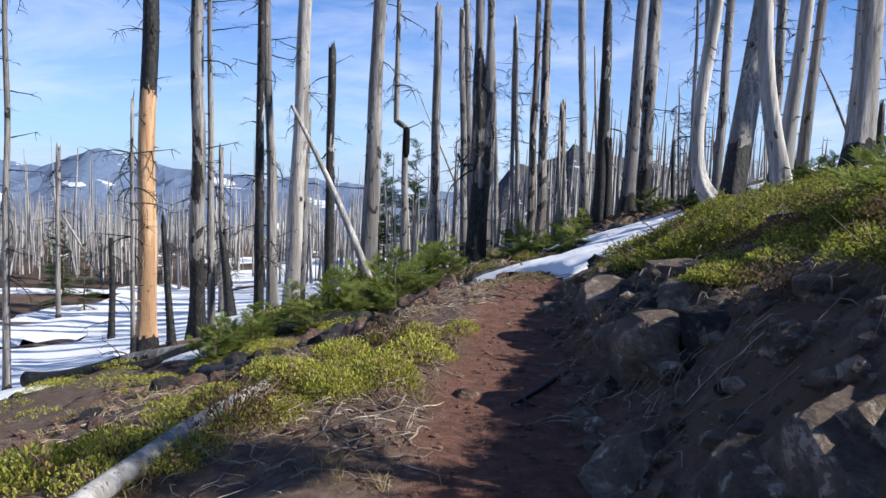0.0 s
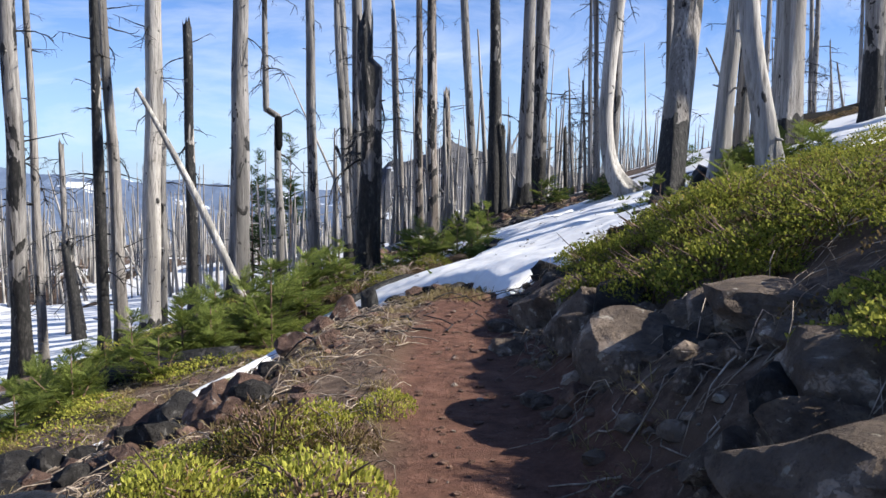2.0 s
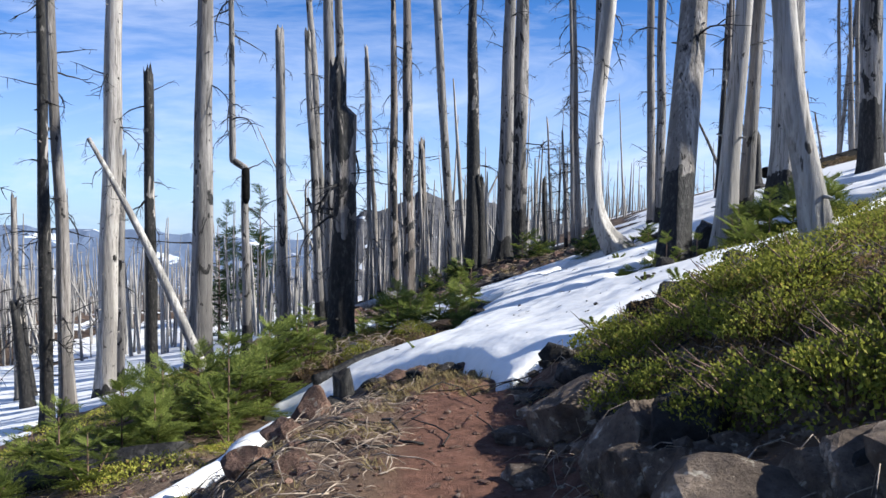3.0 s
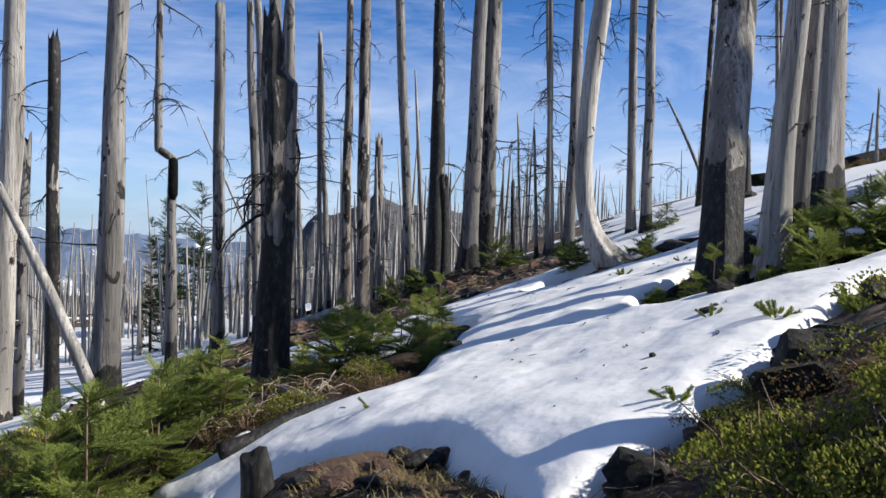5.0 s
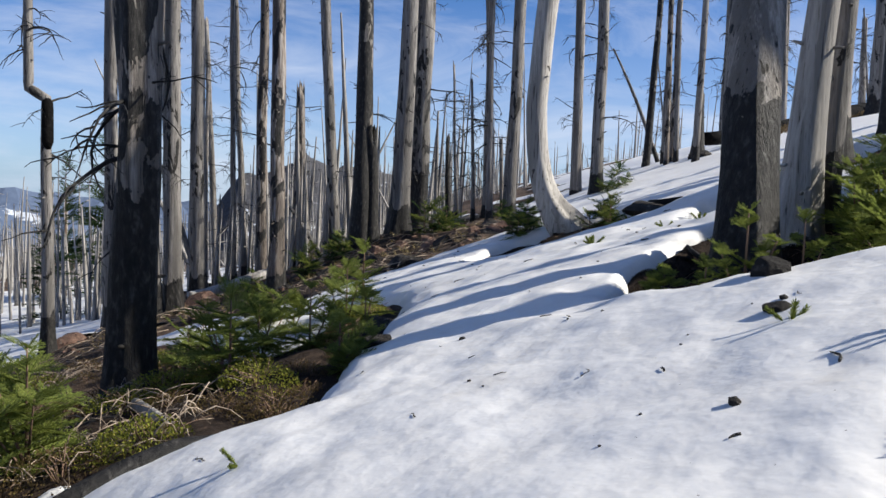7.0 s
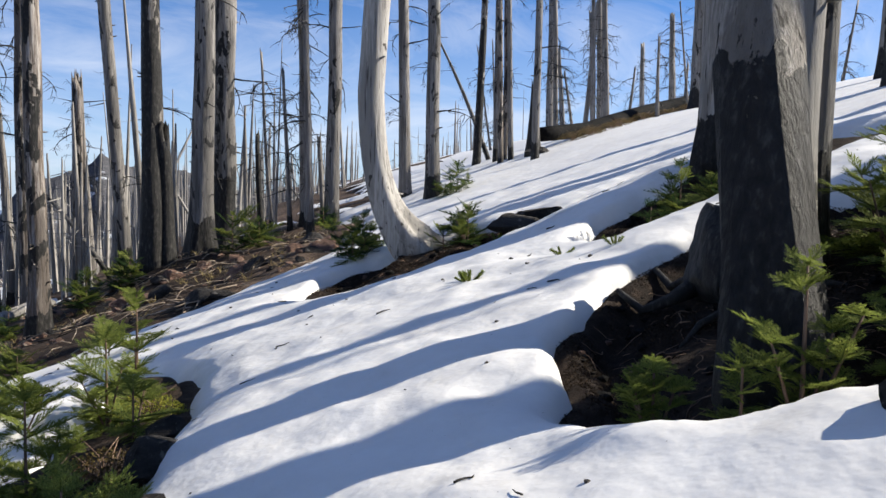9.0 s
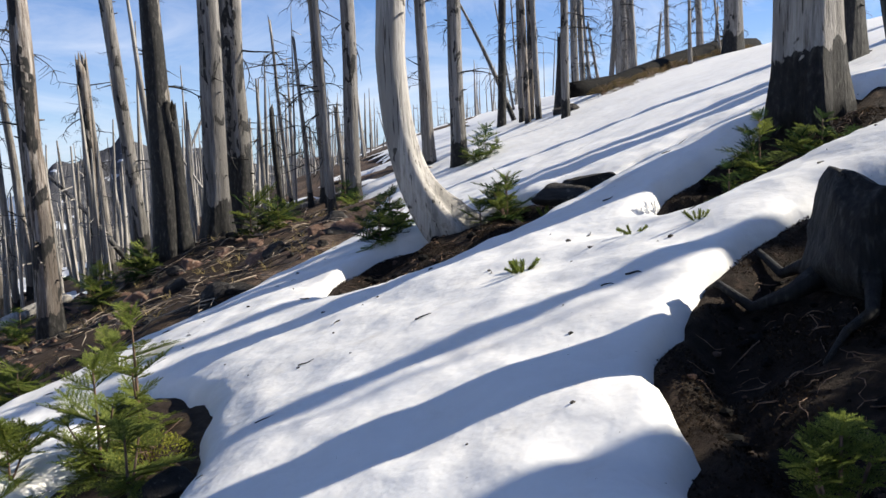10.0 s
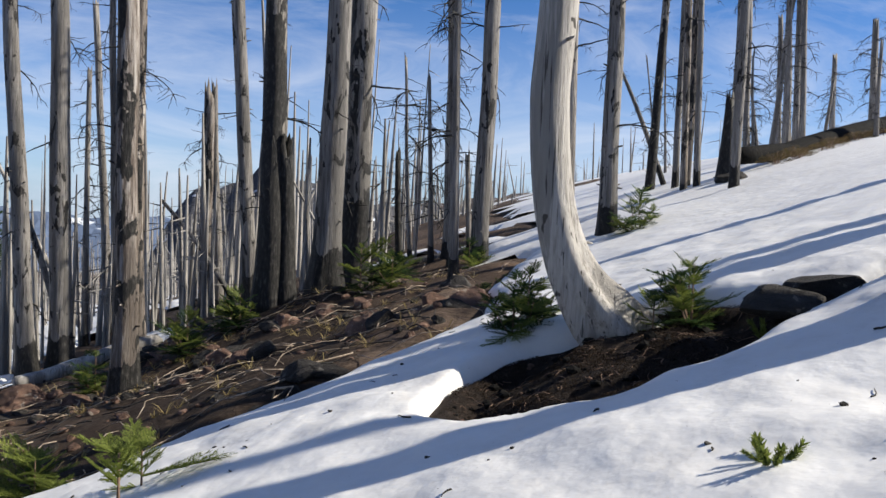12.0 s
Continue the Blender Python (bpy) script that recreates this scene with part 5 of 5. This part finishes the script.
# ---- litter ----
def litter(name, label, count, box, fits, mat, lengths, thick, seed, rise=0.03):
    r = random.Random(seed)
    pieces = []
    tries = 0
    while len(pieces) < count and tries < count * 30:
        tries += 1
        x, y = r.uniform(box[0], box[2]), r.uniform(box[1], box[3])
        if not fits(x, y):
            continue
        a, ln, arch = r.uniform(0, 6.283), r.uniform(*lengths), r.uniform(0.0, rise)
        path = []
        for k in range(5):
            px, py = x + math.cos(a) * ln * k / 4, y + math.sin(a) * ln * k / 4
            a += r.uniform(-0.35, 0.35)
            path.append(Vector((px, py, top_z(px, py) + arch * math.sin(math.pi * (k + 0.4) / 4.8) + thick)))
        t = thick * r.uniform(0.6, 1.4)
        pieces.append(tube(path, [t, t, t * 0.9, t * 0.7, t * 0.4], 4))
    ob = mesh_part(name, raw(name, *gather(pieces), mat), mat)
    tagged(ob, label, "litter", kind="stuff")


def off_trail(x, y):
    return abs(x - trail_x(y)) > 0.42 and snow_in(x, y) < -0.05


litter("dry_twigs", "pale dry twigs and roots littering the ground", 900, (-3.0, 3.6, 1.6, 13.0), lambda x, y: off_trail(x, y) and x - trail_x(y) < 1.2, ROOT, (0.08, 0.4), 0.0038, 1, 0.06)
litter("wiry_roots", "pale wiry roots and dead stems along the trail", 330, (-1.3, 3.7, 1.3, 12.6), lambda x, y: off_trail(x, y) and x - trail_x(y) < 0.2 and rough(x, y, 0.7, 71.0) > 0.05, ROOT, (0.10, 0.35), 0.0032, 21, 0.11)
litter("dead_sticks", "grey dead sticks on the lower slope", 500, (-4.5, 9.0, 7.5, 34.0), lambda x, y: snow_in(x, y) < -0.5 and hollow(x, y) < -0.5, GREY, (0.2, 0.9), 0.008, 2, 0.08)
litter("fallen_sticks", "broken grey sticks and branches between dead trees", 340, (-1.0, 23.5, 10.0, 36.0), lambda x, y: snow_in(x, y) < -0.05, ROOT, (0.2, 1.2), 0.008, 22, 0.14)
litter("dead_stems", "pale bare stems among young firs", 330, (-1.2, 15.0, 3.2, 22.0), lambda x, y: snow_in(x, y) < -0.7, ROOT, (0.15, 0.5), 0.0045, 23, 0.2)
litter("bark_chips", "brown bark and twigs in the melted hollows", 600, (3.8, 14.0, 9.5, 24.5), lambda x, y: hollow(x, y) > 0.15, TWIG, (0.04, 0.18), 0.003, 3, 0.03)
litter("snow_twigs", "dark needles and twigs scattered on the snow", 60, (1.0, 11.0, 9.0, 25.0), lambda x, y: snow_in(x, y) > 0.15, BURNT, (0.03, 0.14), 0.005, 4, 0.005)
litter("bank_twigs", "bare twigs standing out of the bank", 260, (1.0, 3.0, 3.0, 11.0), off_trail, ROOT, (0.10, 0.4), 0.0024, 5, 0.20)


def pebbles(name, label, count, box, fits, mat, sizes, seed):
    r = random.Random(seed)
    bm = bmesh.new()
    bmesh.ops.create_icosphere(bm, subdivisions=1, radius=1.0)
    shape = [v.co.copy() for v in bm.verts]
    tris = [tuple(v.index for v in f.verts) for f in bm.faces]
    bm.free()
    pieces = []
    while len(pieces) < count:
        x, y = r.uniform(box[0], box[2]), r.uniform(box[1], box[3])
        if not fits(x, y):
            continue
        s = sizes[0] + (sizes[1] - sizes[0]) * r.random() ** 3
        a = r.uniform(0, 6.28)
        c, d = math.cos(a), math.sin(a)
        z = top_z(x, y)
        pts = []
        for p in shape:
            q = p * (1 + 0.5 * noise.noise(p * 1.3 + Vector((x * 9, y * 9, 0))))
            pts.append(Vector((x + (q.x * c - q.y * d) * s, y + (q.x * d + q.y * c) * s * 0.8, z + q.z * s * 0.6 + s * 0.15)))
        pieces.append((pts, tris))
    ob = mesh_part(name, raw(name, *gather(pieces), mat), mat, smooth_faces=False)
    tagged(ob, label, "gravel", kind="stuff")


pebbles("trail_gravel", "red-brown pebbles and clods on the trail", 1500, (-0.6, 3.2, 1.7, 12.0), lambda x, y: abs(x - trail_x(y)) < 0.75 and snow_in(x, y) < 0, RED_ROCK, (0.004, 0.030), 6)
pebbles("slope_stones", "brown and grey stones on the slope below the trail", 800, (-4.5, 4.0, 1.0, 14.0), lambda x, y: x - trail_x(y) < -0.5 and snow_in(x, y) < -0.05, RED_ROCK, (0.012, 0.085), 7)
pebbles("bank_stones", "brown stones in the bank above the trail", 1000, (0.4, 2.0, 3.2, 11.5), lambda x, y: 0.4 < x - trail_x(y) < 1.5 and snow_in(x, y) < -0.05, ROCK, (0.010, 0.09), 8)
pebbles("lower_stones", "brown stones between dead trees", 380, (-1.0, 22.0, 10.0, 36.0), lambda x, y: snow_in(x, y) < -0.1 and rough(x, y, 1.4, 81.0) > -0.1, RED_ROCK, (0.015, 0.09), 9)
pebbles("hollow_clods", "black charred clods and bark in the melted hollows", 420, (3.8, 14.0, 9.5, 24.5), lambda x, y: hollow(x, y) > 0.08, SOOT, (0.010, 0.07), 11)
pebbles("hollow_stones", "brown clods in the melted hollows", 200, (3.8, 14.0, 9.5, 24.5), lambda x, y: hollow(x, y) > 0.08, RED_ROCK, (0.008, 0.04), 12)
pebbles("snow_specks", "dark bark chips lying on the snow", 60, (1.5, 11.5, 9.0, 24.0), lambda x, y: snow_in(x, y) > 0.3, DARK_ROCK, (0.008, 0.035), 10)


def grass(name, count, box, fits, seed, big=1.0):
    r = random.Random(seed)
    verts, faces = [], []
    n = 0
    while n < count:
        x, y = r.uniform(box[0], box[2]), r.uniform(box[1], box[3])
        if not fits(x, y):
            continue
        n += 1
        z = ground_z(x, y)
        for _ in range(9):
            a, ln = r.uniform(0, 6.28), r.uniform(0.05, 0.16) * big
            way = Vector((math.cos(a) * 0.8, math.sin(a) * 0.8, r.uniform(0.2, 1.0))).normalized()
            side = Vector((-math.sin(a), math.cos(a), 0)) * 0.0022 * big
            p = Vector((x, y, z - 0.01))
            o = len(verts)
            verts += [p - side, p + side, p + way * ln * 0.6 + side, p + way * ln * 0.6 - side, p + way * ln - Vector((0, 0, ln * 0.25))]
            faces += [(o, o + 1, o + 2, o + 3), (o + 3, o + 2, o + 4)]
    ob = mesh_part(name, raw(name, verts, faces, GRASS), GRASS, smooth_faces=False)
    tagged(ob, "dry straw-coloured grass tufts in the litter", "grass", kind="stuff")


grass("dry_grass", 1500, (-3.2, 3.6, 1.8, 13.0), lambda x, y: off_trail(x, y) and rough(x, y, 0.6, 51.0) > 0.05 and x - trail_x(y) < 0.8, 12)
grass("snow_edge_grass", 260, (0.7, 10.9, 2.3, 12.9), lambda x, y: snow_in(x, y) < -0.02, 14, 1.2)
grass("lower_grass", 160, (-0.5, 24.5, 9.0, 35.0), lambda x, y: snow_in(x, y) < -0.1 and rough(x, y, 1.1, 52.0) > 0.0, 13, 2.2)
